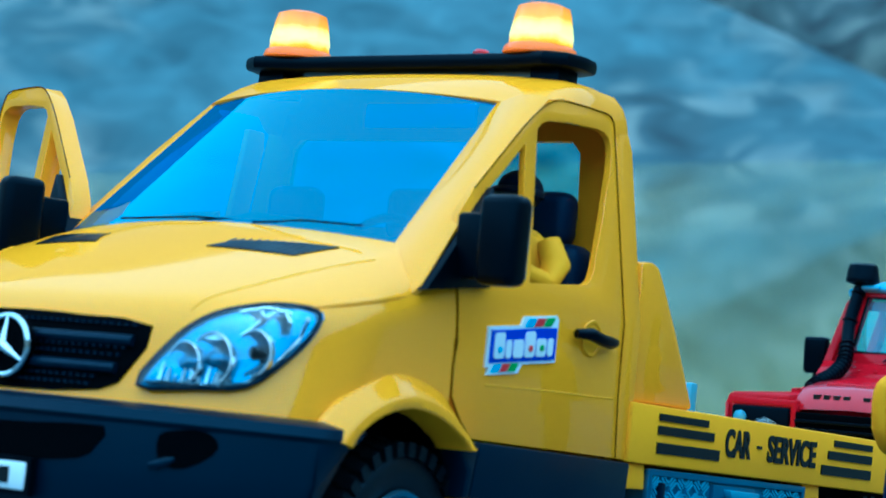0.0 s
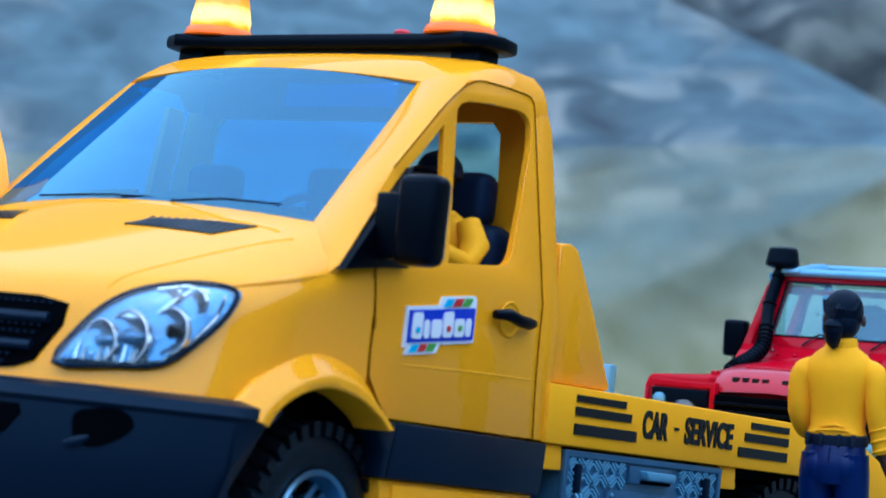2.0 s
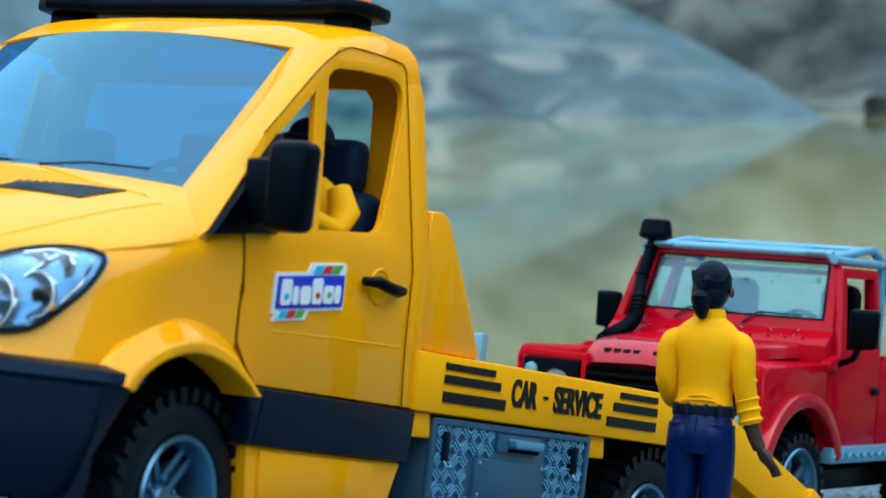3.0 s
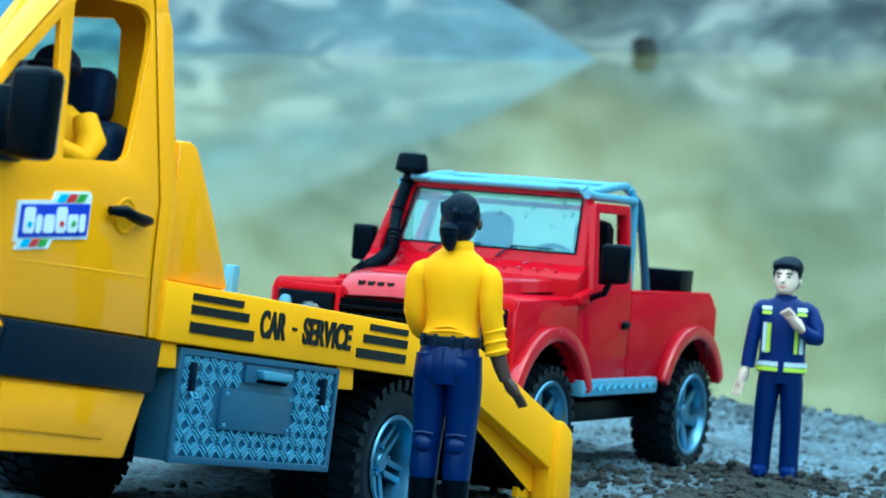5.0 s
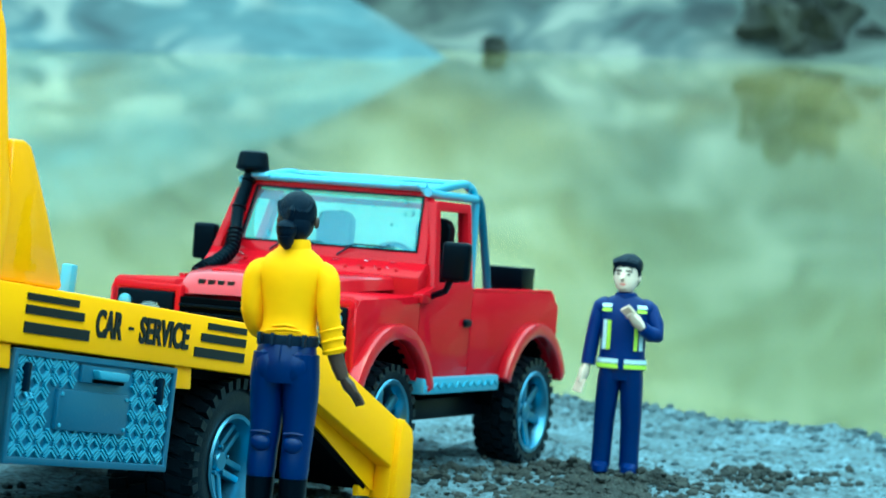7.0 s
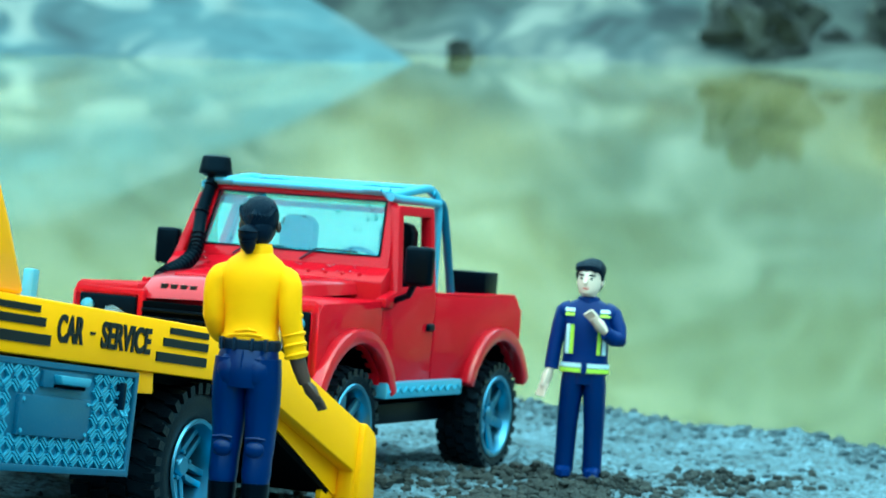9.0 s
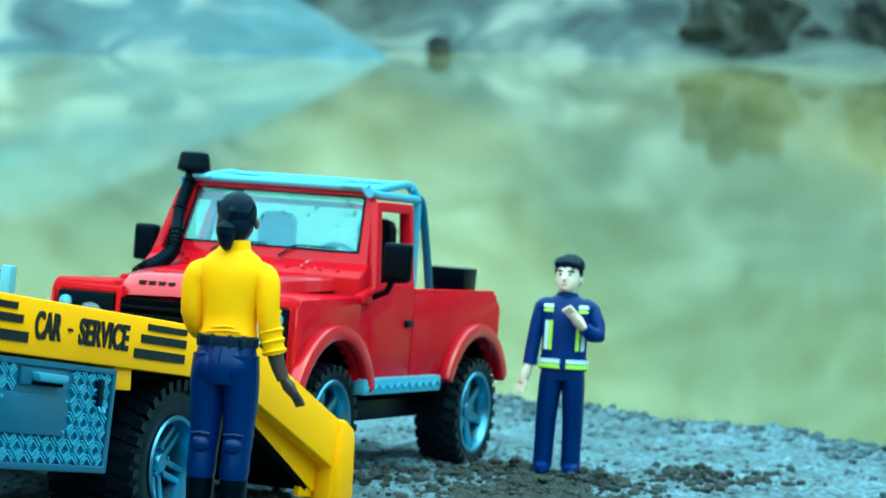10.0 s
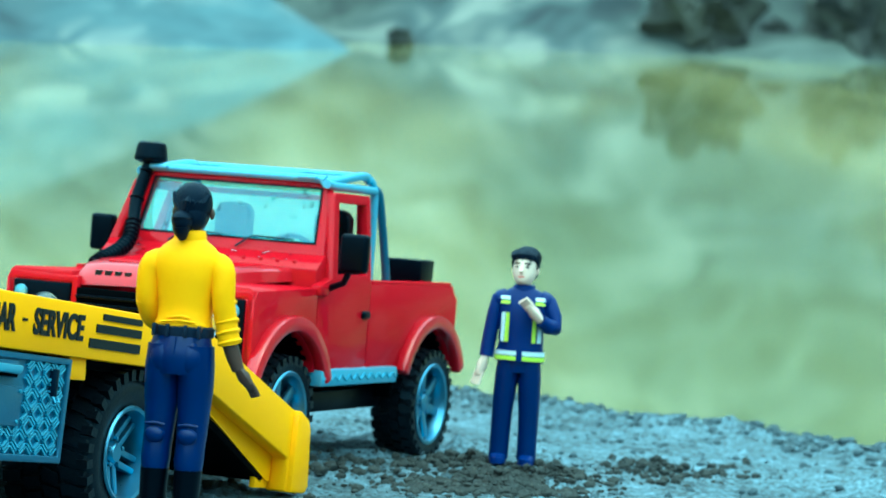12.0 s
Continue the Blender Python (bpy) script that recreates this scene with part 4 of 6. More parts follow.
# load bed, ramp, box
RAIL = [(0.1405, 0.0591), (0.2915, 0.0588), (0.3565, 0.0390), (0.3600, 0.0381), (0.3658, 0.0357), (0.3674, 0.0330), (0.3698, 0.0162), (0.3680, 0.0143), (0.3572, 0.0143), (0.3572, 0.0240), (0.2872, 0.0453), (0.1405, 0.0457)]
for far in (0, 1):
    f = other if far else (lambda b: b)
    rail = part("bed_side", f(bm_prism(RAIL, -0.0010, 0.0045, bevel=0.0006)), YELLOW_FLAT, truck, "yellow bed side with black print")
    part("ramp_tip", f(bm_prism([(0.3578, 0.0385), (0.3602, 0.0383), (0.3660, 0.0359), (0.3677, 0.0330), (0.3702, 0.0160), (0.3682, 0.0140), (0.3580, 0.0140)], -0.0028, 0.006, bevel=0.0008)), YELLOW_FLAT, rail)
    part("ramp_brace", f(bm_box(0.3488, 0.3574, 0.0050, 0.0070, 0.0145, 0.0232, 0.0004)), YELLOW_FLAT, rail)
    part("fairing", f(bm_prism([(0.1426, 0.0905), (0.1472, 0.0909), (0.1497, 0.0900), (0.1517, 0.0876), (0.1600, 0.0756), (0.1692, 0.0605), (0.1692, 0.0592), (0.1426, 0.0592)], 0.0012, 0.022, bevel=0.0012)), YELLOW, truck, "yellow fairing behind the cab")
    for x in (0.1412, 0.2240):
        part("bed_bracket", f(bm_prism([(x, 0.0456), (x + 0.0088, 0.0456), (x + 0.0096, 0.0400), (x + 0.0012, 0.0398)], 0.0005, 0.007, bevel=0.0004)), YELLOW_FLAT, truck)
    for z0, z1, x0, x1 in ((0.0558, 0.0574, 0.1517, 0.1734), (0.0527, 0.0547, 0.1516, 0.1763), (0.0484, 0.0509, 0.1517, 0.1793)):
        part("print_dash", f(bm_box(x0, x1, -0.0014, 0.0, z0, z1)), INK, rail)
    for z0, z1, x0, x1 in ((0.0557, 0.0573, 0.2358, 0.2565), (0.0524, 0.0545, 0.2329, 0.2567), (0.0484, 0.0508, 0.2300, 0.2566)):
        part("print_dash", f(bm_box(x0, x1, -0.0014, 0.0, z0, z1)), INK, rail)
    for words, x0, x1, z0, z1 in (("CAR", 0.1820, 0.1938, 0.0496, 0.0563), ("-", 0.1970, 0.1990, 0.0525, 0.0532), ("SERVICE", 0.2022, 0.2264, 0.0496, 0.0562)):
        if not far:
            part("lettering", text_bm(words, x0, x1, z0, z1, -0.0014), INK, rail, "black block lettering")
part("deck", bm_prism([(0.1415, 0.0490), (0.2890, 0.0490), (0.3600, 0.0280), (0.3680, 0.0165), (0.3560, 0.0165), (0.2870, 0.0455), (0.1415, 0.0455)], 0.0045, 0.1205), YELLOW_FLAT, truck)
# near-black sheet added in place of the shade below deck and ramp
part("deck_shade_sheet", bm_prism([(0.2300, 0.0454), (0.2848, 0.0452), (0.3540, 0.0180), (0.3520, 0.0165), (0.2840, 0.0430), (0.2300, 0.0430)], 0.0048, 0.120), DARK, truck)
for y in (0.016, 0.103):
    part("ramp_bracket", bm_prism([(0.2640, 0.0450), (0.2860, 0.0450), (0.2830, 0.0320), (0.2760, 0.0270), (0.2730, 0.0270)], y, y + 0.006, bevel=0.0004), YELLOW_FLAT, truck)
    part("ramp_pad", bm_box(0.2830, 0.2910, y - 0.010, y, 0.0375, 0.0445, 0.0008), YELLOW_FLAT, truck)
    part("mud_flap", bm_prism([(0.2960, 0.0380), (0.2975, 0.0380), (0.2945, 0.0260), (0.2915, 0.0200), (0.2900, 0.0200), (0.2930, 0.0260)], y + 0.002, y + 0.012), BLACK, truck)
for far in (0, 1):
    f = other if far else (lambda b: b)
    box = part("tool_box", f(bm_box(0.1512, 0.2240, 0.0006, 0.030, 0.0192, 0.0445, 0.0005)), GREY, truck, "grey tread-plate tool box")
    part("box_frame", f(bm_prism([(0.1508, 0.0189), (0.2243, 0.0189), (0.2243, 0.0449), (0.1508, 0.0449)], -0.0004, 0.001, holes=[[(0.1525, 0.0206), (0.2227, 0.0206), (0.2227, 0.0434), (0.1525, 0.0434)]], bevel=0.0003)), GREY, box)
    if not far:
        bars = []
        for r in range(7):
            for c in range(19):
                cx, cz = 0.1545 + c * 0.00365, 0.0224 + r * 0.0033
                if (0.1690 < cx < 0.2033 and 0.0262 < cz < 0.0380) or (0.179 < cx < 0.202 and cz > 0.0375) or cz > 0.0430:
                    continue
                tilt = 1 if (r + c) % 2 else -1
                for k in (-1, 0, 1):
                    b = bm_box(-0.00150, 0.00150, -0.0001, 0.0006, -0.00022, 0.00022)
                    bmesh.ops.transform(b, matrix=Matrix.Translation((cx, 0.0, cz)) @ Matrix.Rotation(radians(38 * tilt), 4, "Y") @ Matrix.Translation((0, 0, k * 0.00095)), verts=b.verts[:])
                    bars.append(b)
        part("tread_pattern", joined(*bars), SILVER, box, kind="stuff")
        plate = part("cover_plate", bm_box(0.1705, 0.2020, -0.0006, 0.001, 0.0273, 0.0368, 0.0003), GREY, box)
        for x in (0.1718, 0.2007):
            for z in (0.0284, 0.0357):
                part("screw", bm_lathe([(0.0005, -0.0006), (0.0005, -0.0009), (0.0001, -0.0010)], 8, (x, 0, z)), SILVER, plate)
        recess = part("handle_recess", bm_prism([(0.1796, 0.0429), (0.1990, 0.0428), (0.1990, 0.0388), (0.1796, 0.0388)], -0.0006, 0.001, bevel=0.0003), GREY, box)
        part("box_handle", bm_prism([(0.1838, 0.0420), (0.1984, 0.0419), (0.1975, 0.0398), (0.1850, 0.0398)], -0.0026, 0.001, bevel=0.0006), SILVER, recess)
        part("handle_slot", bm_box(0.1842, 0.1980, -0.0010, 0.0, 0.0389, 0.0397), DARK, recess)
        for x in (0.1562, 0.2164):
            latch = part("latch", bm_box(x - 0.0008, x + 0.0008, -0.0014, 0.001, 0.0352, 0.0420, 0.0004), BUMPER, box)
            part("latch_hook", bm_tube([(x - 0.0010, -0.0012, 0.0352), (x - 0.0010, -0.0020, 0.0340), (x + 0.0010, -0.0020, 0.0340), (x + 0.0010, -0.0012, 0.0352)], 0.0003, 6), SILVER, latch)
# near-black blocks: the shade under the body is put into their colour
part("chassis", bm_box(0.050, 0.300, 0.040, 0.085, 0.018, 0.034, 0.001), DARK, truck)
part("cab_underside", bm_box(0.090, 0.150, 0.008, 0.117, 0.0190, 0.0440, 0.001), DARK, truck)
for x in (0.0647, 0.2643):
    part("axle", bm_tube([(x, 0.015, 0.022), (x, 0.110, 0.022)], 0.004, 10), DARK, truck)
part("winch_frame", bm_box(0.2650, 0.2684, 0.0595, 0.0630, 0.049, 0.0706, 0.0006), SILVER, truck)


def wheel(parent, x, z, y, r, rim, wide, near, lugs, spokes, turn=0.0, flat=1.0):
    """A toy wheel: lugged rubber tyre on a spoked rim, its outer face at y."""
    hub = new("wheel")
    hub.parent = parent
    s = 1 if near else -1
    hub.matrix_local = Matrix.Translation((x * SCALE, y * SCALE, z * SCALE)) @ Matrix.Rotation(turn + (0 if near else math.pi), 4, "Z")
    prof = [(rim * 0.96, wide * 0.9), (rim, wide * 0.02), (rim * 1.06, 0.0), ((r + rim) / 2, -wide * 0.03), (r * 0.90, wide * 0.03), (r * 0.955, wide * 0.11), (r * 0.955, wide * 0.89), (r * 0.90, wide * 0.97), (rim * 1.06, wide)]
    tyre = part("tyre", bm_lathe(prof[1:] + [(rim, wide * 0.98), (rim, wide * 0.02)], 56, caps=(False, False)), RUBBER, hub, "black rubber tyre with chunky tread")
    blocks = []
    for k in range(lugs):
        for n, (w0, w1, off) in enumerate(((0.02, 0.27, 0.0), (0.30, 0.49, 0.5), (0.52, 0.71, 0.0), (0.74, 0.98, 0.5))):
            a = 2 * math.pi * (k + off) / lugs
            half = r * math.pi / lugs * 0.66
            b = bm_box(r * 0.91, r * 1.0, wide * w0, wide * w1, -half, half)
            if n in (0, 3):
                for v in b.verts:
                    if (v.co.y < wide * 0.1 or v.co.y > wide * 0.9):
                        v.co.x -= r * 0.050
            for v in b.verts:
                v.co.z += abs(v.co.y - wide * 0.5) * 0.22
            bmesh.ops.rotate(b, matrix=Matrix.Rotation(a, 3, "Y"), verts=b.verts[:])
            blocks.append(b)
    for k in range(lugs):
        b = bm_box(r * 0.85, r * 0.975, -wide * 0.035, wide * 0.10, -r * 1.55 / lugs, r * 1.55 / lugs)
        bmesh.ops.rotate(b, matrix=Matrix.Rotation(2 * math.pi * (k + 0.25) / lugs, 3, "Y"), verts=b.verts[:])
        blocks.append(b)
    part("tread", joined(*blocks), RUBBER, tyre, kind="stuff")
    wheel_rim = part("rim", bm_lathe([(rim * 1.03, -wide * 0.01), (rim * 1.0, -wide * 0.035), (rim * 0.93, -wide * 0.02), (rim * 0.86, wide * 0.12), (rim * 0.84, wide * 0.5), (rim * 0.80, wide * 0.52), (0.0005, wide * 0.52)], 48, caps=(False, True)), RIM, hub, "silver spoked wheel rim")
    # near-black disc added as the shade behind the spokes
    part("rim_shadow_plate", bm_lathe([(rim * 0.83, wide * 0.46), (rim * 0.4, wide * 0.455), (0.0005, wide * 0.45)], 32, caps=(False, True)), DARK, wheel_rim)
    for k in range(spokes):
        a = 2 * math.pi * k / spokes + 0.3
        for side in ((-1, 1) if spokes == 5 else (0,)):
            w = rim * (0.07 if spokes == 5 else 0.12)
            b = bm_box(rim * 0.12, rim * 0.90, wide * 0.10, wide * 0.22, -w, w, w * 0.4)
            for v in b.verts:
                v.co.z += side * rim * 0.13
                v.co.y += wide * 0.10 * (1 - v.co.x / rim)
            bmesh.ops.rotate(b, matrix=Matrix.Rotation(a, 3, "Y"), verts=b.verts[:])
            part("spoke", b, RIM, wheel_rim)
    part("hub_cap", bm_lathe([(rim * 0.24, wide * 0.30), (rim * 0.24, wide * 0.16), (rim * 0.18, wide * 0.12), (0.0003, wide * 0.12)], 24), RIM, wheel_rim)
    for k in range(5):
        a = 2 * math.pi * (k + 0.5) / 5 + 0.3
        c = (rim * 0.30 * math.cos(a), 0, -rim * 0.30 * math.sin(a))
        part("wheel_nut", bm_lathe([(rim * 0.05, wide * 0.24), (rim * 0.05, wide * 0.13), (0.0002, wide * 0.12)], 8, c), RIM, wheel_rim)
    return hub


for x, turn in ((0.0647, 0.06), (0.2643, 0.0)):
    wheel(truck, x, 0.0221, 0.0028, 0.0230, 0.0126, 0.0250, True, 32, 5, turn)
    wheel(truck, x, 0.0221, WID - 0.0028, 0.0230, 0.0126, 0.0250, False, 32, 5, turn)

# ---- red toy off-road pickup ----
PICKUP = Matrix(((0.99430, -0.00037, 0.10658, 0.51312), (0.00123, 0.99997, -0.00805, 0.02468), (-0.10658, 0.00814, 0.99427, -0.07680), (0, 0, 0, 1)))
SCALE = 1.0
WID = 0.125
pickup = thing("toy_pickup", PICKUP, "red plastic toy off-road pickup with silver roll cage", "toy car")


def arc(cx, cz, r, a0, a1, n=12):
    return [(cx + r * math.cos(radians(a0 + (a1 - a0) * k / n)), cz + r * math.sin(radians(a0 + (a1 - a0) * k / n))) for k in range(n + 1)]


FW, RW = 0.0465, 0.2190


def tuck(co):
    """The upper cab stands a little further in than the waist."""
    s = max(0.0, min(1.0, (co.z - 0.088) / 0.042))
    return Vector((co.x, co.y + (s * 0.0055 if co.y < WID / 2 else -s * 0.0125), co.z))


for far in (0, 1):
    f = other if far else (lambda b: b)
    part("front_wing", f(bm_prism([(0.0095, 0.0480), (0.0095, 0.0800), (0.0125, 0.0838), (0.0765, 0.0858), (0.0765, 0.0470)] + [p for p in arc(FW, 0.028, 0.0385, 29, 152)], 0.0, 0.005, bevel=0.0007)), RED, pickup)
    part("wing_top", f(bm_prism([(0.0005, 0.0840), (0.0030, 0.0856), (0.0330, 0.0862), (0.0330, 0.0780), (0.0005, 0.0780)], 0.0100, 0.0860, "x", bevel=0.0012)), RED, pickup)
    part("wheel_arch", f(bm_prism(arc(FW, 0.028, 0.0455, 20, 160, 18) + arc(FW, 0.028, 0.0385, 160, 20, 18), -0.0055, 0.001, bevel=0.0016)), RED_GLOSS, pickup)
    part("wheel_arch", f(bm_prism(arc(RW, 0.028, 0.0455, 24, 157, 18) + arc(RW, 0.028, 0.0385, 157, 22, 18), -0.0055, 0.001, bevel=0.0016)), RED_GLOSS, pickup)
    for cx in (FW, RW):
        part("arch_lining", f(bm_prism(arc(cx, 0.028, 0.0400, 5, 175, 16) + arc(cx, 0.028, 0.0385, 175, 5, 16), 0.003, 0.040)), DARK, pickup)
    door = part("door", f(bm_prism([(0.0776, 0.0478), (0.0776, 0.0868), (0.0925, 0.0905), (0.0990, 0.1298), (0.1010, 0.1308), (0.1405, 0.1308), (0.1415, 0.1290), (0.1385, 0.0900), (0.1375, 0.0478)], 0.0, 0.0045, holes=[[(0.0985, 0.0925), (0.1040, 0.1262), (0.1365, 0.1262), (0.1345, 0.0925)]], bevel=0.0006, cuts=(0.088, 0.109))), RED, pickup, "red door with open window", fit=tuck)
    part("door_handle", f(bm_box(0.1285, 0.1372, -0.0018, 0.001, 0.0716, 0.0754, 0.0014, 3)), BLACK, door)
    for z in (0.0560, 0.0850):
        part("hinge", f(bm_box(0.0745, 0.0835, -0.0022, 0.001, z - 0.0022, z + 0.0022, 0.0006)), RED, door)
    mx, my = (0.1000, 0.0058) if far else (0.0815, 0.0)
    mirror = part("door_mirror", f(bm_box(mx, mx + 0.006, -0.0202 + my * 1.6, -0.0065 + my * 1.4, 0.0942, 0.1122, 0.0020, 3)), BLACK, door, "black mirror on an arm")
    part("mirror_arm", f(bm_tube([(mx + 0.003, -0.0110 + my, 0.0945), (mx + 0.005, -0.0080 + my, 0.0892), (mx + 0.009, 0.0020, 0.0855)], 0.0016, 8)), BLACK, mirror)
    side = part("bed_side", f(bm_prism([(0.1390, 0.0478), (0.1390, 0.0885), (0.2480, 0.0885), (0.2520, 0.0840), (0.2557, 0.0820), (0.2557, 0.0460)] + arc(RW, 0.028, 0.0385, 28, 150), 0.0, 0.005, bevel=0.0008)), RED, pickup)
    part("bed_lip", f(bm_box(0.1420, 0.2470, 0.0005, 0.0055, 0.0880, 0.0902, 0.0008)), RED, side)
    step = part("side_step", f(bm_box(0.0785, 0.1695, -0.0045, 0.006, 0.0405, 0.0482, 0.0010)), SILVER, pickup, "silver tread-plate side step")
    for k in range(20):
        b = bm_box(-0.0020, 0.0020, -0.0004, 0.0004, -0.0004, 0.0004)
        bmesh.ops.transform(b, matrix=Matrix.Translation((0.0815 + k * 0.0044, -0.0046, 0.0444)) @ Matrix.Rotation(radians(40 if k % 2 else -40), 4, "Y"), verts=b.verts[:])
        part("tread_bar", f(b), SILVER, step)
    part("chassis_rail", f(bm_box(0.070, 0.190, 0.012, 0.022, 0.026, 0.036, 0.001)), BLACK, pickup)
    # lamp panel
    panel = part("lamp_panel", f(bm_box(0.0080, 0.0110, 0.0040, 0.0335, 0.0500, 0.0800, 0.0010)), BLACK, pickup, "black front lamp panel")
    part("headlight", f(bm_lathe([(0.0078, 0.0085), (0.0078, 0.0066), (0.0066, 0.0054), (0.0003, 0.0046)], 24, (0, 0.0225, 0.0675), "x")), LENS, panel)
    part("headlight_bowl", f(bm_lathe([(0.0074, 0.0078), (0.0003, 0.0075)], 24, (0, 0.0225, 0.0675), "x")), CHROME, panel)
    for z in (0.0745, 0.0600):
        part("marker_lamp", f(bm_lathe([(0.0030, 0.0085), (0.0030, 0.0066), (0.0003, 0.0058)], 16, (0, 0.0090, z), "x")), SILVER, panel)
    part("wing_front", f(bm_prism([(0.0005, 0.046), (0.0040, 0.046), (0.0040, 0.0805), (0.0335, 0.0805), (0.0335, 0.046), (0.0365, 0.046), (0.0365, 0.0835), (0.0030, 0.0840), (0.0005, 0.0820)], 0.0095, 0.0150, "x", bevel=0.0006)), RED, pickup)

part("grille", bm_box(0.0086, 0.0130, 0.0365, 0.0885, 0.0500, 0.0785, 0.0006), DARK, pickup, "black slatted grille")
for k in range(7):
    part("grille_slat", bm_box(0.0070, 0.0090, 0.0370, 0.0880, 0.0518 + k * 0.0037, 0.0532 + k * 0.0037, 0.0003), BLACK, pickup)
rows = []
for x, z, y0 in ((0.0122, 0.0795, 0.0335), (0.0128, 0.0826, 0.0325), (0.0150, 0.0850, 0.0328), (0.0185, 0.0886, 0.0337), (0.0215, 0.0898, 0.0330), (0.0500, 0.0918, 0.0250), (0.0850, 0.0938, 0.0180)):
    rows.append([(x, y, z - dz) for y, dz in ((y0 - 0.0015, 0.006), (y0, 0.0010), (y0 + 0.0015, 0), (y0 + 0.010, -0.0006), (WID / 2, -0.0012), (WID - y0 - 0.010, -0.0006), (WID - y0 - 0.0015, 0), (WID - y0, 0.0010), (WID - y0 + 0.0015, 0.006))])
hood = part("bonnet", bm_grid(rows, thick=0.0015), RED_GLOSS, pickup, "glossy red bonnet")
for k in range(9):
    if k != 4:
        y = WID - 0.0425 - k * 0.0050
        part("name_bar", bm_box(0.0140, 0.0160, y - 0.0030, y, 0.0844, 0.0868), INK, hood)
part("bonnet_ridge", bm_prism([(0.026, 0.042), (0.080, 0.030), (0.080, 0.095), (0.026, 0.083)], 0.0900, 0.0945, "z", bevel=0.0010), RED, hood, fit=lambda c: Vector((c.x, c.y, c.z - 0.0022 * (0.080 - c.x) / 0.05)))
scuttle = part("scuttle", bm_prism([(0.0840, 0.0780), (0.0840, 0.0945), (0.0925, 0.1010), (0.0980, 0.1010), (0.0980, 0.0780)], 0.0050, 0.1200, bevel=0.0010), RED, pickup)
for k in range(11):
    part("bolt", bm_ball((0.0868, 0.0180 + k * 0.0089, 0.0970), 0.0010, 0.0010, 0.0010, 8), RED, scuttle)
# windscreen frame: leans back
SLOPE = (0.1025 - 0.0945) / (0.1310 - 0.1052)


def rake(co):
    return Vector((co.x + (co.z - 0.1052) * SLOPE, co.y, co.z))


part("windscreen_frame", bm_prism([(0.0055, 0.0990), (0.1145, 0.0990), (0.1088, 0.1352), (0.1055, 0.1372), (0.0150, 0.1372), (0.0100, 0.1352)], 0.0935, 0.0985, "x", [[(0.0132, 0.1060), (0.1040, 0.1060), (0.1055, 0.1068), (0.1058, 0.1085), (0.1028, 0.1305), (0.1020, 0.1318), (0.1005, 0.1322), (0.0155, 0.1322), (0.0140, 0.1317), (0.0134, 0.1303), (0.0114, 0.1085), (0.0117, 0.1068)]], bevel=0.0007), RED, pickup, fit=rake)
pane = part("windscreen", bm_pane([[(0.0958, 0.0108, 0.1050), (0.0958, 0.1064, 0.1050)], [(0.0958, 0.0128, 0.1328), (0.0958, 0.1034, 0.1328)]]), PANE, pickup, "clear windscreen with wipers", fit=rake)
pane.visible_shadow = False
part("windscreen_seal", bm_prism([(0.0110, 0.1056), (0.1062, 0.1056), (0.1031, 0.1326), (0.0131, 0.1326)], 0.0932, 0.0944, "x", [[(0.0120, 0.1065), (0.1052, 0.1065), (0.1022, 0.1317), (0.0141, 0.1317)]]), BLACK, pickup, fit=rake)
for y0, y1 in ((0.088, 0.060), (0.052, 0.022)):
    part("wiper", bm_tube([(0.0915, y0, 0.1020), (0.0925, y0 - 0.008, 0.1075), (0.0925, y1, 0.1072)], 0.0005, 6), BUMPER, pickup)
# cab inside
part("cab_floor", bm_box(0.030, 0.245, 0.006, 0.119, 0.0420, 0.0480), DARK, pickup)
part("dashboard", bm_box(0.0980, 0.1080, 0.0080, 0.1170, 0.0800, 0.0960, 0.002), BLACK, pickup)
ringp = [(0.1120 + 0.003 * math.sin(a), 0.033 + 0.0125 * math.cos(a), 0.0985 + 0.0105 * math.sin(a)) for a in np.linspace(0, 2 * math.pi, 25)]
part("steering_wheel", joined(bm_tube(ringp, 0.0014, 8), bm_tube([(0.112, 0.021, 0.0985), (0.112, 0.045, 0.0985)], 0.0011, 6), bm_tube([(0.105, 0.033, 0.092), (0.112, 0.033, 0.0985)], 0.0016, 8)), SEAT, pickup)
for y in (0.0045, 0.0580):
    seat = part("seat", bm_box(0.104, 0.132, y, y + 0.028, 0.060, 0.072, 0.003, 3), BLACK, pickup, "black plastic seat")
    part("backrest", bm_box(0.125, 0.134, y, y + 0.028, 0.068, 0.1075, 0.003, 3), BLACK, seat)
    part("headrest", bm_prism([(y + 0.0050, 0.1050), (y + 0.0230, 0.1050), (y + 0.0232, 0.1185), (y + 0.0212, 0.1218), (y + 0.0178, 0.1232), (y + 0.0102, 0.1232), (y + 0.0068, 0.1218), (y + 0.0048, 0.1185)], 0.1255, 0.1335, "x", bevel=0.0012), BLACK, seat)
part("cab_back", bm_prism([(0.004, 0.048), (0.121, 0.048), (0.121, 0.092), (0.1110, 0.1295), (0.008, 0.1295), (0.004, 0.092)], 0.1378, 0.1395, "x", [[(0.0085, 0.094), (0.1165, 0.094), (0.1085, 0.1268), (0.0110, 0.1268)]]), RED, pickup)
part("bed_floor", bm_box(0.1395, 0.2540, 0.005, 0.120, 0.0640, 0.0670), RED, pickup)
part("tailgate", bm_box(0.2520, 0.2560, 0.004, 0.121, 0.0500, 0.0860, 0.0008), RED, pickup)
part("bed_case", bm_prism([(0.2300, 0.0860), (0.2290, 0.1010), (0.2480, 0.1010), (0.2470, 0.0860)], 0.0115, 0.0330, bevel=0.0010), BLACK, pickup, "open black plastic case in the bed")
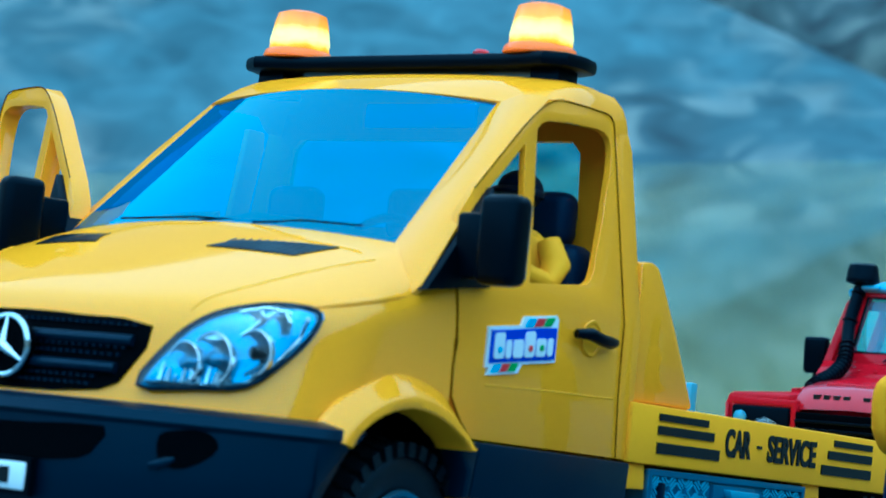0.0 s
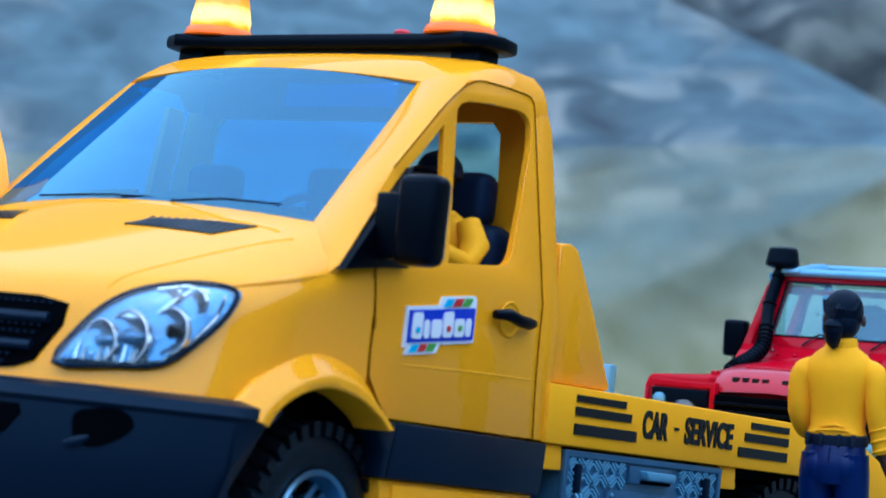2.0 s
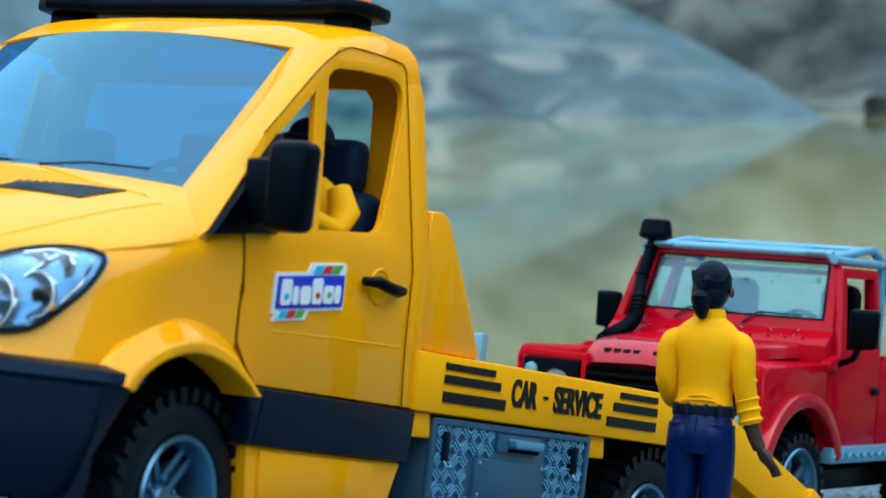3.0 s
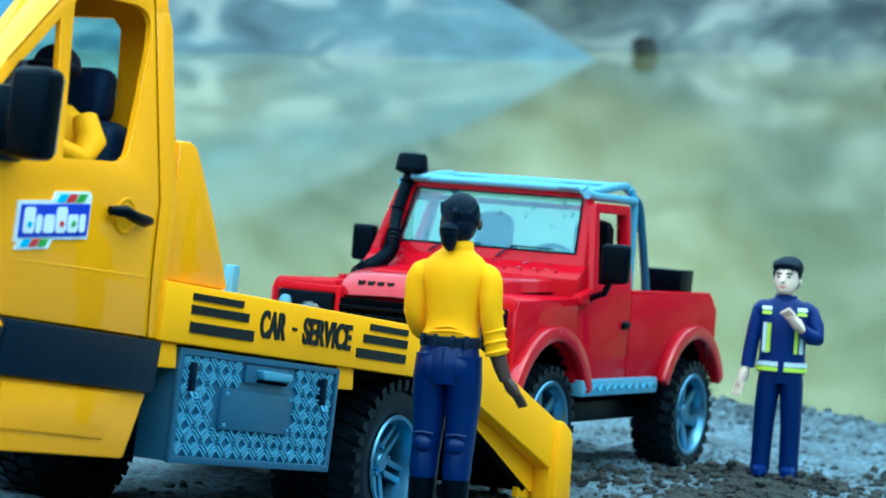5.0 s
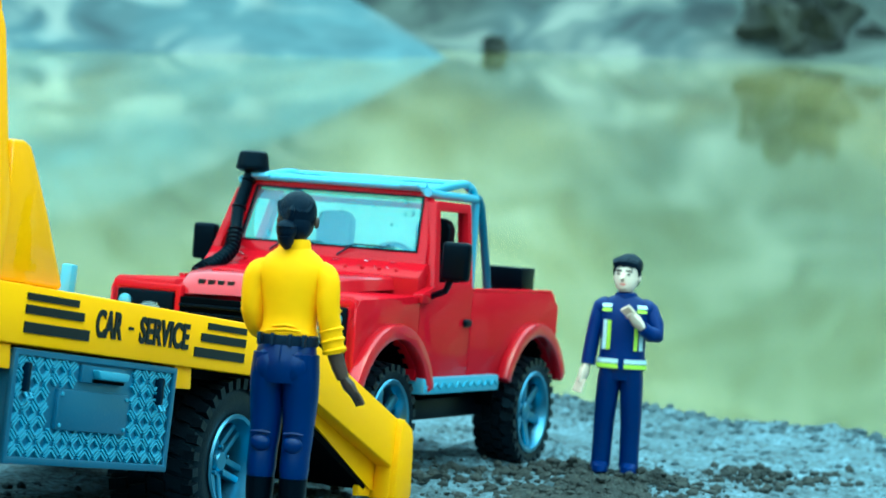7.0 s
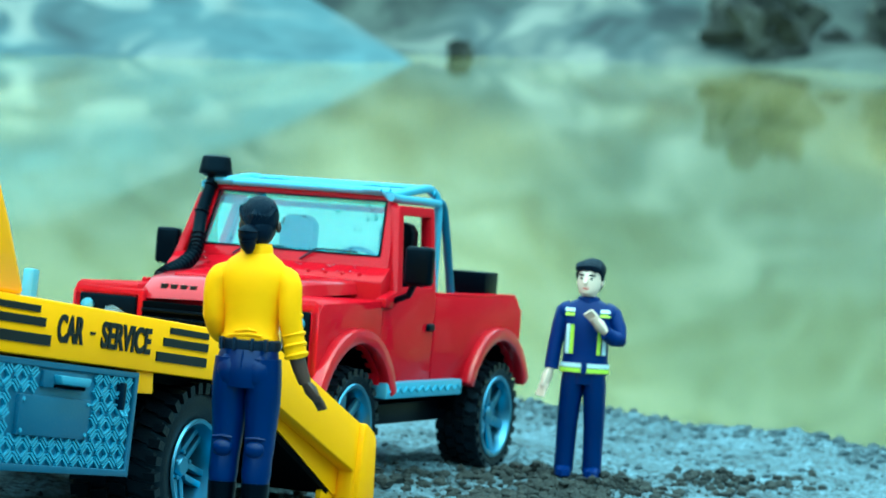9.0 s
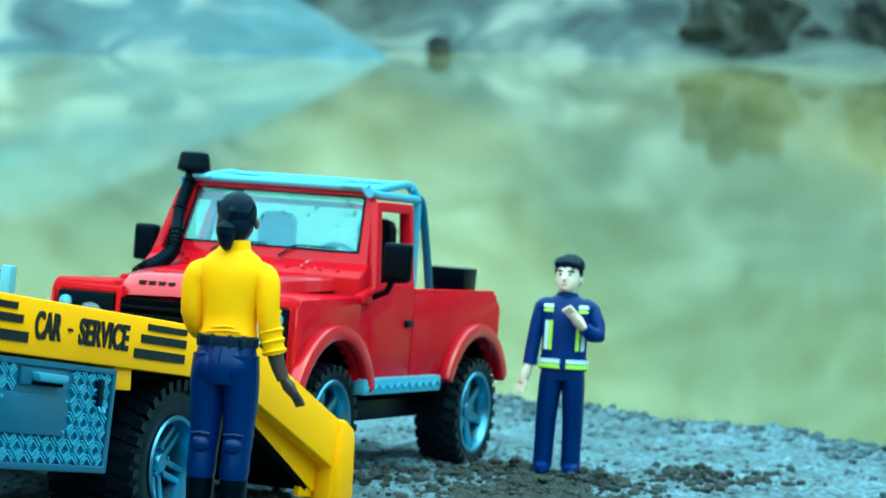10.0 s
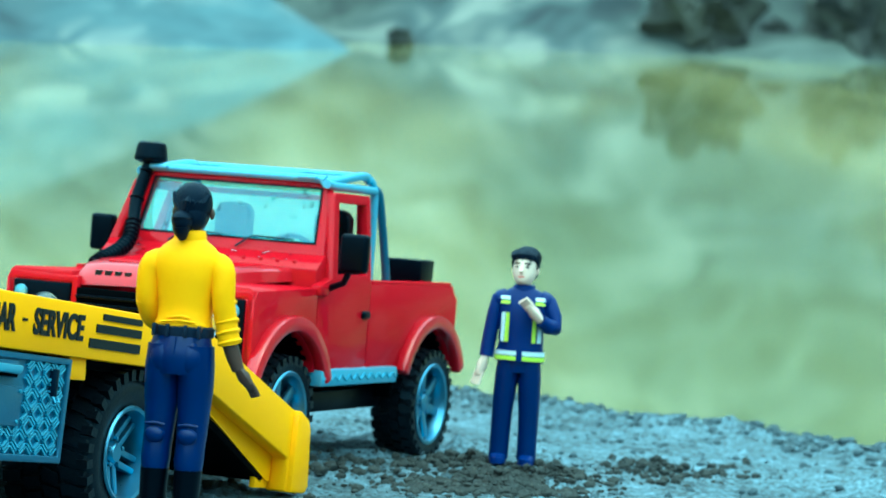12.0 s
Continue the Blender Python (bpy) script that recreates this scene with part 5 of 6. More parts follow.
part("bumper", bm_box(0.0010, 0.0085, 0.0020, 0.1230, 0.0400, 0.0490, 0.0012), BLACK, pickup)
part("under_frame", bm_box(0.020, 0.245, 0.040, 0.085, 0.024, 0.044, 0.002), DARK, pickup)
# roll cage
cage = part("roof_plate", bm_prism([(0.1040, 0.0150), (0.1180, 0.0130), (0.1500, 0.0130), (0.1500, 0.1060), (0.1180, 0.1070), (0.1040, 0.1050)], 0.1396, 0.1412, "z", holes=[[(0.1270, 0.0160), (0.1480, 0.0160), (0.1480, 0.0420), (0.1270, 0.0420)], [(0.1270, 0.0830), (0.1480, 0.0830), (0.1480, 0.1030), (0.1270, 0.1030)]], bevel=0.0005, cuts=()), SILVER, pickup, "silver roll cage roof", fit=lambda c: Vector((c.x, c.y, c.z - 0.0045 * max(0.0, (0.146 - c.x) / 0.042) ** 1.3)))
for y, s in ((0.0120, 1), (0.1075, -1)):
    part("cage_rail", bm_tube(curved([(0.1000, y, 0.1352), (0.1080, y, 0.1358), (0.1180, y, 0.1372), (0.1300, y, 0.1388), (0.1420, y, 0.1402), (0.1500, y + s * 0.0005, 0.1402), (0.1550, y - s * 0.0005, 0.1380), (0.1572, y - s * 0.0012, 0.1335), (0.1580, y - s * 0.0015, 0.1270), (0.1585, y - s * 0.0015, 0.0880)], 3), 0.0021, 10), SILVER, cage)
    part("cage_rail", bm_tube([(0.0985, y - s * 0.002, 0.1345), (0.1100, y - s * 0.002, 0.1338), (0.1500, y - s * 0.002, 0.1338), (0.1565, y - s * 0.002, 0.1335)], 0.0021, 10), SILVER, cage)
    part("cage_stay", bm_tube(curved([(0.1575, y - s * 0.0022, 0.1345), (0.1605, y - s * 0.0026, 0.1322), (0.1640, y - s * 0.0030, 0.1245), (0.1760, y - s * 0.0035, 0.0900), (0.1780, y - s * 0.0035, 0.0700)], 3), 0.0021, 10), STAY, cage, "silver rear stay with shade in its colour")
    foot = bm_box(0.0970, 0.1030, -0.0050, 0.0050, 0.1358, 0.1384, 0.0011, 3)
    bmesh.ops.translate(foot, vec=(0, y + s * 0.0080, 0), verts=foot.verts[:])
    part("cage_foot", foot, SILVER, cage)
for x, z in ((0.1005, 0.1366), (0.1520, 0.1402)):
    part("cage_bar", bm_tube(curved([(x, 0.0110, z - 0.0024), (x, 0.0140, z - 0.0006), (x, 0.0190, z), (x, 0.1010, z), (x, 0.1060, z - 0.0006), (x, 0.1085, z - 0.0024)], 3), 0.0019, 10), SILVER, cage)
# drops of water left by rain
rnd = random.Random(12)
for _ in range(16):
    y, z, r = rnd.uniform(0.016, 0.100), rnd.uniform(0.1085, 0.1300), rnd.uniform(0.0006, 0.0013)
    part("water_drop", bm_ball((0.0957 + (z - 0.1052) * SLOPE, y, z), 0.0006, r, r * 1.2, 8), DROP, pane)
for _ in range(14):
    y, x, r = rnd.uniform(0.020, 0.105), rnd.uniform(0.0860, 0.0915), rnd.uniform(0.0004, 0.0009)
    part("water_drop", bm_ball((x, y, 0.0960 + (x - 0.0850) * 0.76), r * 0.7, r * 1.2, 0.0004, 8), DROP, scuttle)
# snorkel
way = curved([(0.0450, 0.1010, 0.0880), (0.0530, 0.1010, 0.0912), (0.0660, 0.1015, 0.0945), (0.0799, 0.1030, 0.1000), (0.0885, 0.1058, 0.1085), (0.0945, 0.1082, 0.1200), (0.0985, 0.1072, 0.1310), (0.1008, 0.1055, 0.1400)], 4)
sn = part("snorkel", bm_tube(way, [0.0031] * len(way), 12), BLACK, pickup, "black snorkel with round cap")
for k in list(range(1, 17, 1)) + [20, 25]:
    a, b = Vector(way[k]), Vector(way[k + 1])
    part("snorkel_ring", bm_tube([a, a.lerp(b, 0.25), a.lerp(b, 0.5)], [0.0031, 0.0040, 0.0031], 12), BLACK, sn)
part("snorkel_cap", bm_lathe([(0.0050, 0.1375), (0.0080, 0.1388), (0.0083, 0.1400), (0.0079, 0.1412), (0.0074, 0.1450), (0.0066, 0.1472), (0.0050, 0.1480), (0.0003, 0.1481)], 24, (0.1008, 0.1055, 0.0008), "z"), BLACK, sn)
for x in (FW, RW + 0.004):
    wheel(pickup, x, 0.0275, -0.0025, 0.0285, 0.0205, 0.0225, True, 26, 6)
    wheel(pickup, x, 0.0275, WID + 0.0025, 0.0285, 0.0205, 0.0225, False, 26, 6)


# ---- toy figures: one plain mesh each ----
def figure(name, m, label, pieces, category="toy figure"):
    """pieces: (bmesh, material); all become one mesh."""
    mats, bms = [], []
    for b, mt in pieces:
        if mt not in mats:
            mats.append(mt)
        for fc in b.faces:
            fc.material_index = mats.index(mt)
        bms.append(b)
    ob = part(name, joined(*bms), mats, None)
    ob.matrix_world = m
    return tagged(ob, label, category)


def stack(rings, seg=16):
    """A body of oval slices: (x, y, z, half depth, half width)."""
    return bm_grid([[(x + rx * math.cos(a), y + ry * math.sin(a), z) for a in (2 * math.pi * k / seg for k in range(seg))] for x, y, z, rx, ry in rings], closed=True)


def hand(p, d, size=1.0):
    """A small fist at p with fingers towards d."""
    p, d = Vector(p), Vector(d).normalized()
    s = d.orthogonal().normalized()
    out = [bm_tube([p, p + d * 0.004 * size, p + d * 0.0085 * size], [0.0022 * size, 0.0034 * size, 0.0022 * size], 10, 0.7)]
    for k in (-1.5, -0.5, 0.5, 1.5):
        q = p + d * 0.0068 * size + s * k * 0.0014 * size
        out.append(bm_tube([q, q + d * 0.0030 * size, q + d * 0.0052 * size + Vector((0, 0, -0.0006))], [0.0008 * size] * 3, 6))
    return out


# the figures face +x; left is +y
def woman_pieces():
    P = []
    for s in (-1, 1):
        P.append((stack([(0.001, s * 0.0058, 0.0, 0.0075, 0.0044), (0.001, s * 0.0058, 0.003, 0.0075, 0.0046), (-0.001, s * 0.0058, 0.008, 0.0050, 0.0045), (-0.001, s * 0.0058, 0.0160, 0.0054, 0.0048)]), BLACK))
        P.append((stack([(-0.001, s * 0.0058, 0.0148, 0.0049, 0.0044), (-0.0010, s * 0.0058, 0.0190, 0.0055, 0.0050), (-0.0006, s * 0.0058, 0.0230, 0.0053, 0.0049), (0.0004, s * 0.0058, 0.0275, 0.0056, 0.0051), (0.0008, s * 0.0057, 0.0320, 0.0057, 0.0053), (0.0003, s * 0.0058, 0.0420, 0.0068, 0.0060), (-0.0005, s * 0.0056, 0.0490, 0.0078, 0.0062), (-0.0006, s * 0.0052, 0.0560, 0.0078, 0.0060)], 20), TROUSER))
        P.append((bm_ball((-0.0050, s * 0.0056, 0.0268), 0.0020, 0.0036, 0.0028, 14), TROUSER))
        P.append((bm_tube([(-0.0052, s * 0.0058 - 0.0034, 0.0302), (-0.0060, s * 0.0058, 0.0306), (-0.0052, s * 0.0058 + 0.0034, 0.0302)], 0.0005, 6), TROUSER))
        P.append((bm_ball((-0.0048, s * 0.0046, 0.0518), 0.0044, 0.0050, 0.0062, 16), TROUSER))
    P.append((stack([(-0.001, 0, 0.0465, 0.0076, 0.0090), (-0.0012, 0, 0.0510, 0.0086, 0.0108), (-0.0010, 0, 0.0550, 0.0082, 0.0107), (-0.0004, 0, 0.0590, 0.0072, 0.0099), (0, 0, 0.0605, 0.0070, 0.0097)], 24), TROUSER))
    P.append((bm_tube([(-0.0086, 0, 0.0585), (-0.0096, 0, 0.0540), (-0.0090, 0, 0.0495)], 0.0003, 5), TROUSER))
    P.append((stack([(0, 0, 0.0586, 0.0077, 0.0104), (0, 0, 0.0592, 0.0080, 0.0107), (0, 0, 0.0616, 0.0079, 0.0106), (0, 0, 0.0622, 0.0073, 0.0100)], 24), BELT))
    for y in (-0.0075, -0.0028, 0.0034, 0.0080):
        P.append((bm_box(-0.0084, -0.0058, y - 0.0006, y + 0.0006, 0.0584, 0.0624, 0.0002), BELT))
    # shirt with a rounded back and creases above the belt
    P.append((stack([(0, 0, 0.0612, 0.0074, 0.0098), (-0.0002, 0, 0.0626, 0.0077, 0.0100), (0.0002, 0, 0.0645, 0.0072, 0.0093), (0.0004, 0, 0.0690, 0.0075, 0.0095), (0.0002, 0, 0.0760, 0.0083, 0.0108), (-0.0004, 0, 0.0815, 0.0082, 0.0120), (-0.0006, 0, 0.0850, 0.0072, 0.0114), (-0.0005, 0, 0.0878, 0.0058, 0.0088), (-0.0004, 0, 0.0897, 0.0048, 0.0060), (-0.0002, 0, 0.0908, 0.0044, 0.0050)], 28), SHIRT))
    for z, w in ((0.0634, 0.006), (0.0648, 0.004)):
        P.append((bm_tube([(-0.0070, -w, z), (-0.0078, -w * 0.2, z + 0.0004), (-0.0072, w, z - 0.0003)], [0.0003, 0.0007, 0.0003], 6), SHIRT))
    P.append((stack([(-0.0003, 0, 0.0890, 0.0050, 0.0056), (-0.0005, 0, 0.0918, 0.0050, 0.0054), (-0.0002, 0, 0.0930, 0.0044, 0.0048)], 20), SHIRT))
    # right arm hangs with its hand turned out
    P.append((bm_tube(curved([(-0.0006, -0.0080, 0.0845), (-0.0010, -0.0108, 0.0826), (-0.0016, -0.0128, 0.0795), (-0.0018, -0.0133, 0.0740), (-0.0012, -0.0138, 0.0690), (0.0000, -0.0150, 0.0630), (0.0008, -0.0162, 0.0572)], 3), [0.0024, 0.0028, 0.0033, 0.0038, 0.0042, 0.0042, 0.0042, 0.0041, 0.0041, 0.0041, 0.0040, 0.0040, 0.0040, 0.0039, 0.0038, 0.0038, 0.0038, 0.0038, 0.0038], 14), SHIRT))
    for k, (y, z) in enumerate(((-0.0136, 0.0700), (-0.0147, 0.0645), (-0.0153, 0.0612), (-0.0160, 0.0580))):
        P.append((bm_tube([(-0.0006 + 0.0004 * k, y, z + 0.0007), (-0.0006 + 0.0004 * k, y - 0.0002, z), (-0.0006 + 0.0004 * k, y - 0.0004, z - 0.0007)], [0.0038, 0.0043, 0.0039], 14), SHIRT))
    P.append((bm_tube([(0.0008, -0.0160, 0.0580), (0.0016, -0.0178, 0.0532), (0.0022, -0.0196, 0.0492)], [0.0027, 0.0025, 0.0021], 10), SKIN_DARK))
    P += [(b, SKIN_DARK) for b in hand((0.0022, -0.0194, 0.0497), (0.35, -0.55, -0.75), 0.90)]
    # left arm bends forwards
    P.append((bm_tube(curved([(-0.0006, 0.0080, 0.0845), (-0.0008, 0.0108, 0.0826), (-0.0012, 0.0128, 0.0795), (-0.0010, 0.0131, 0.0740), (0.0002, 0.0130, 0.0690), (0.0040, 0.0124, 0.0645), (0.0080, 0.0114, 0.0628)], 3), [0.0024, 0.0028, 0.0033, 0.0038, 0.0042, 0.0042, 0.0042, 0.0041, 0.0041, 0.0041, 0.0041, 0.0041, 0.0041, 0.0040, 0.0040, 0.0039, 0.0038, 0.0037, 0.0036], 14), SHIRT))
    P.append((bm_tube([(0.0000, 0.0131, 0.0700), (0.0006, 0.0130, 0.0686)], [0.0043, 0.0043], 14), SHIRT))
    P.append((bm_tube([(0.0076, 0.0116, 0.0630), (0.0110, 0.0106, 0.0624), (0.0140, 0.0096, 0.0622)], [0.0027, 0.0025, 0.0022], 10), SKIN_DARK))
    P += [(b, SKIN_DARK) for b in hand((0.0138, 0.0098, 0.0622), (0.9, -0.3, -0.1), 0.9)]
    # head: hair drawn back into a low bun
    P.append((bm_tube([(0, 0, 0.0900), (0.0006, 0, 0.0970)], [0.0036, 0.0034], 12), SKIN_DARK))
    P.append((bm_ball((0.0018, 0, 0.0996), 0.0062, 0.0056, 0.0076, 20), SKIN_DARK))
    P.append((bm_ball((0.0078, 0, 0.0990), 0.0012, 0.0010, 0.0012, 8), SKIN_DARK))
    P.append((bm_ball((-0.0004, 0, 0.1016), 0.0071, 0.0066, 0.0070, 24), HAIR))
    P.append((bm_ball((-0.0022, 0, 0.0978), 0.0050, 0.0056, 0.0060, 18), HAIR))
    P.append((bm_ball((-0.0068, 0.0016, 0.0956), 0.0038, 0.0036, 0.0034, 16), HAIR))
    P.append((bm_tube([(-0.0074, 0.0016, 0.0940), (-0.0068, 0.0014, 0.0918), (-0.0056, 0.0012, 0.0900)], [0.0030, 0.0026, 0.0014], 10), HAIR))
    P.append((bm_tube([(-0.0072 + 0.0036 * math.cos(a), 0.0016 + 0.0030 * math.sin(a), 0.0966) for a in np.linspace(0, 6.28, 15)], 0.0006, 6), HAIR))
    for k in range(11):
        a = radians(-85 + 17 * k)
        P.append((bm_tube([(-0.0068, 0.0014, 0.0972), (-0.0076 + 0.0030 * abs(math.sin(a)), 0.0050 * math.sin(a), 0.1018), (-0.0030, 0.0064 * math.sin(a), 0.1076 - 0.0030 * abs(math.sin(a)))], [0.0008, 0.0011, 0.0005], 6), HAIR))
    for s in (-1, 1):
        P.append((bm_ball((0.0010, s * 0.0066, 0.0986), 0.0014, 0.0009, 0.0019, 8), SKIN_DARK))
    return P


def man_pieces():
    P = []
    for s in (-1, 1):
        P.append((stack([(0.003, s * 0.0080, 0.0, 0.0085, 0.0046), (0.003, s * 0.0080, 0.003, 0.0082, 0.0046), (0.000, s * 0.0080, 0.0055, 0.0050, 0.0046)]), JACKET))
        P.append((stack([(0.0005, s * 0.0080, 0.002, 0.0058, 0.0056), (0.0002, s * 0.0078, 0.012, 0.0056, 0.0056), (0.0002, s * 0.0076, 0.025, 0.0059, 0.0059), (0.0004, s * 0.0070, 0.036, 0.0066, 0.0064), (0, s * 0.0062, 0.047, 0.0074, 0.0068), (0, s * 0.0055, 0.054, 0.0076, 0.0066)]), TROUSER))
    P.append((stack([(0, 0, 0.0470, 0.0076, 0.0108), (0, 0, 0.0530, 0.0080, 0.0124), (0, 0, 0.0570, 0.0078, 0.0122)]), TROUSER))
    P.append((stack([(0, 0, 0.0525, 0.0088, 0.0140), (0, 0, 0.0560, 0.0090, 0.0138), (0, 0, 0.0600, 0.0084, 0.0128), (0.0004, 0, 0.0680, 0.0086, 0.0128), (0.0004, 0, 0.0770, 0.0090, 0.0142), (0, 0, 0.0840, 0.0082, 0.0146), (0, 0, 0.0880, 0.0062, 0.0118), (0, 0, 0.0905, 0.0052, 0.0064)], 28), JACKET))
    P.append((stack([(0, 0, 0.0885, 0.0060, 0.0066), (0.0002, 0, 0.0915, 0.0056, 0.0062), (0.0002, 0, 0.0922, 0.0046, 0.0052)]), JACKET))
    # tape
    for z, mt in ((0.0568, REFLECT), (0.0542, LIME)):
        rx, ry = 0.0094, 0.0144
        for a0, a1 in ((-78, -6), (8, 80)):
            P.append((bm_grid([[(rx * math.cos(radians(a)), ry * math.sin(radians(a)), z + dz) for a in np.linspace(a0, a1, 10)] for dz in (-0.0011, 0.0011)], 0.0004), mt))
    for y0, mt in ((-0.0088, LIME), (-0.0112, REFLECT), (0.0068, LIME), (0.0098, REFLECT)):
        P.append((bm_grid([[(0.0096 * math.sqrt(max(0.1, 1 - (y / 0.0150) ** 2)), y, z) for y in (y0, y0 + 0.0020)] for z in np.linspace(0.0625, 0.0775, 6)], 0.0004), mt))
    for y0 in (-0.0125, 0.0075):
        for z, mt in ((0.0842, REFLECT), (0.0820, LIME)):
            P.append((bm_grid([[(0.0090 * math.sqrt(max(0.1, 1 - (y / 0.0165) ** 2)) - (0.0010 if q else 0), y, z + q) for y in np.linspace(y0, y0 + 0.0055, 4)] for q in (0, 0.0017)], 0.0005), mt))
    # right arm hangs out a little, left hand raised to the chest
    P.append((bm_tube([(0, -0.0095, 0.0872), (0, -0.0140, 0.0838), (0, -0.0158, 0.0760), (0.0006, -0.0172, 0.0680), (0.0014, -0.0182, 0.0600), (0.0020, -0.0188, 0.0540)], [0.0030, 0.0044, 0.0044, 0.0041, 0.0041, 0.0040], 12), JACKET))
    P += [(b, SKIN_PALE) for b in hand((0.0020, -0.0190, 0.0545), (0.2, -0.30, -0.9), 1.3)]
    P.append((bm_tube([(0, 0.0095, 0.0872), (-0.0002, 0.0145, 0.0835), (0.0004, 0.0180, 0.0760), (0.0030, 0.0186, 0.0712), (0.0080, 0.0155, 0.0716), (0.0118, 0.0112, 0.0745)], [0.0030, 0.0045, 0.0046, 0.0045, 0.0041, 0.0036], 12), JACKET))
    P += [(b, SKIN_PALE) for b in hand((0.0118, 0.0112, 0.0745), (0.25, -0.55, 0.55), 1.3)]
    P.append((bm_tube([(0, 0, 0.0890), (0.0006, 0, 0.0950)], [0.0040, 0.0038], 12), SKIN_PALE))
    P.append((stack([(0.0030, 0, 0.0925, 0.0030, 0.0030), (0.0024, 0, 0.0938, 0.0052, 0.0046), (0.0014, 0, 0.0965, 0.0066, 0.0058), (0.0006, 0, 0.1000, 0.0070, 0.0063), (0, 0, 0.1035, 0.0066, 0.0060), (0, 0, 0.1055, 0.0044, 0.0040)], 20), SKIN_PALE))
    P.append((bm_tube([(0.0074, 0, 0.1008), (0.0092, 0, 0.0984), (0.0076, 0, 0.0976)], [0.0006, 0.0011, 0.0008], 8), SKIN_PALE))
    for s in (-1, 1):
        P.append((bm_ball((0.0000, s * 0.0064, 0.0988), 0.0013, 0.0009, 0.0019, 8), SKIN_PALE))
        P.append((bm_ball((0.0068, s * 0.0025, 0.1004), 0.0006, 0.0010, 0.0005, 8), HAIR))
        P.append((bm_tube([(0.0068, s * 0.0012, 0.1019), (0.0070, s * 0.0026, 0.1022), (0.0062, s * 0.0042, 0.1018)], 0.0004, 6), HAIR))
    P.append((bm_tube([(0.0072, -0.0018, 0.0959), (0.0078, 0, 0.0957), (0.0072, 0.0018, 0.0959)], 0.0004, 6), CRIMSON))
    P.append((bm_ball((-0.0016, 0, 0.1044), 0.0077, 0.0073, 0.0058, 20), HAIR))
    P.append((bm_ball((-0.0034, 0, 0.0998), 0.0050, 0.0064, 0.0066, 16), HAIR))
    for k in range(9):
        y = -0.0056 + k * 0.0014
        P.append((bm_tube([(-0.004, y * 0.8 - 0.0008, 0.1082 - 40 * y * y), (0.0030, y - 0.0004, 0.1078 - 45 * y * y), (0.0062 - 30 * y * y, y, 0.1058 - 25 * y * y), (0.0066 - 40 * y * y, y * 1.05 + 0.0012, 0.1036 + 0.0006 * (k % 3) - 25 * y * y)], [0.0012, 0.0014, 0.0012, 0.0004], 8), HAIR))
    for s in (-1, 1):
        P.append((bm_tube([(0.0012, s * 0.0062, 0.1030), (0.0010, s * 0.0064, 0.0996)], [0.0016, 0.0006], 8), HAIR))
        P.append((bm_ball((0, s * 0.0118, 0.0838), 0.0056, 0.0060, 0.0052, 16), JACKET))
    for b, mt in P:
        for v in b.verts:
            if v.co.z > 0.0925 and mt is not JACKET:
                p = Vector((v.co.x * 1.10, v.co.y * 1.12, 0.0925 + (v.co.z - 0.0925) * 1.10))
                v.co = Matrix.Rotation(radians(-13), 3, "Z") @ p
    return P


def driver_pieces():
    P = [(stack([(0, 0, 0.0, 0.0090, 0.0130), (0, 0, 0.010, 0.0080, 0.0115), (0.0004, 0, 0.024, 0.0085, 0.0130), (0, 0, 0.031, 0.0076, 0.0130), (0, 0, 0.035, 0.0050, 0.0070)], 20), SHIRT)]
    P.append((bm_tube([(0, 0, 0.034), (0.0005, 0, 0.040)], 0.0036, 10), SKIN_DARK))
    P.append((bm_ball((0.0016, 0, 0.0435), 0.0062, 0.0056, 0.0070, 16), SKIN_DARK))
    P.append((bm_ball((0.0000, 0, 0.0475), 0.0080, 0.0074, 0.0066, 18), HAIR))
    P.append((stack([(0.002, 0, 0.0455, 0.0105, 0.0082), (0.002, 0, 0.0465, 0.0108, 0.0084), (0.001, 0, 0.0480, 0.0085, 0.0076)], 20), HAIR))
    for s in (-1, 1):
        P.append((bm_tube([(0, s * 0.0128, 0.0310), (0.0006, s * 0.0168, 0.0240), (0.0060, s * 0.0172, 0.0170), (0.0160, s * 0.0140, 0.0200)], [0.0042, 0.0050, 0.0045, 0.0036], 12), SHIRT))
        P += [(b, SKIN_DARK) for b in hand((0.0160, s * 0.0140, 0.0200), (1, -s * 0.2, 0.2))]
        P.append((bm_tube([(0, s * 0.006, 0.003), (0.022, s * 0.008, 0.004), (0.026, s * 0.008, -0.016)], [0.0075, 0.0062, 0.0050], 12), TROUSER))
    return P


def stand(x, y, z, heading, tip=0.0):
    return Matrix.Translation((x, y, z)) @ Matrix.Rotation(radians(tip), 4, "Y") @ Matrix.Rotation(radians(heading), 4, "Z")


figure("toy_woman", stand(0.2918, -0.0622, -0.0410, 12, 7) @ Matrix.Diagonal((1.04, 1.0, 1.05, 1)), "toy woman in yellow shirt and navy trousers beside the truck", woman_pieces())
figure("toy_man", stand(0.6890, -0.0410, -0.0895, 196, 6) @ Matrix.Diagonal((0.94, 0.86, 0.95, 1)), "toy man in blue jacket with reflective tape", man_pieces())
figure("toy_driver", TRUCK @ Matrix.Translation((0.1700, 0.0275, 0.1010)) @ Matrix.Rotation(math.pi, 4, "Z"), "toy driver in yellow shirt and dark helmet inside the cab", driver_pieces())

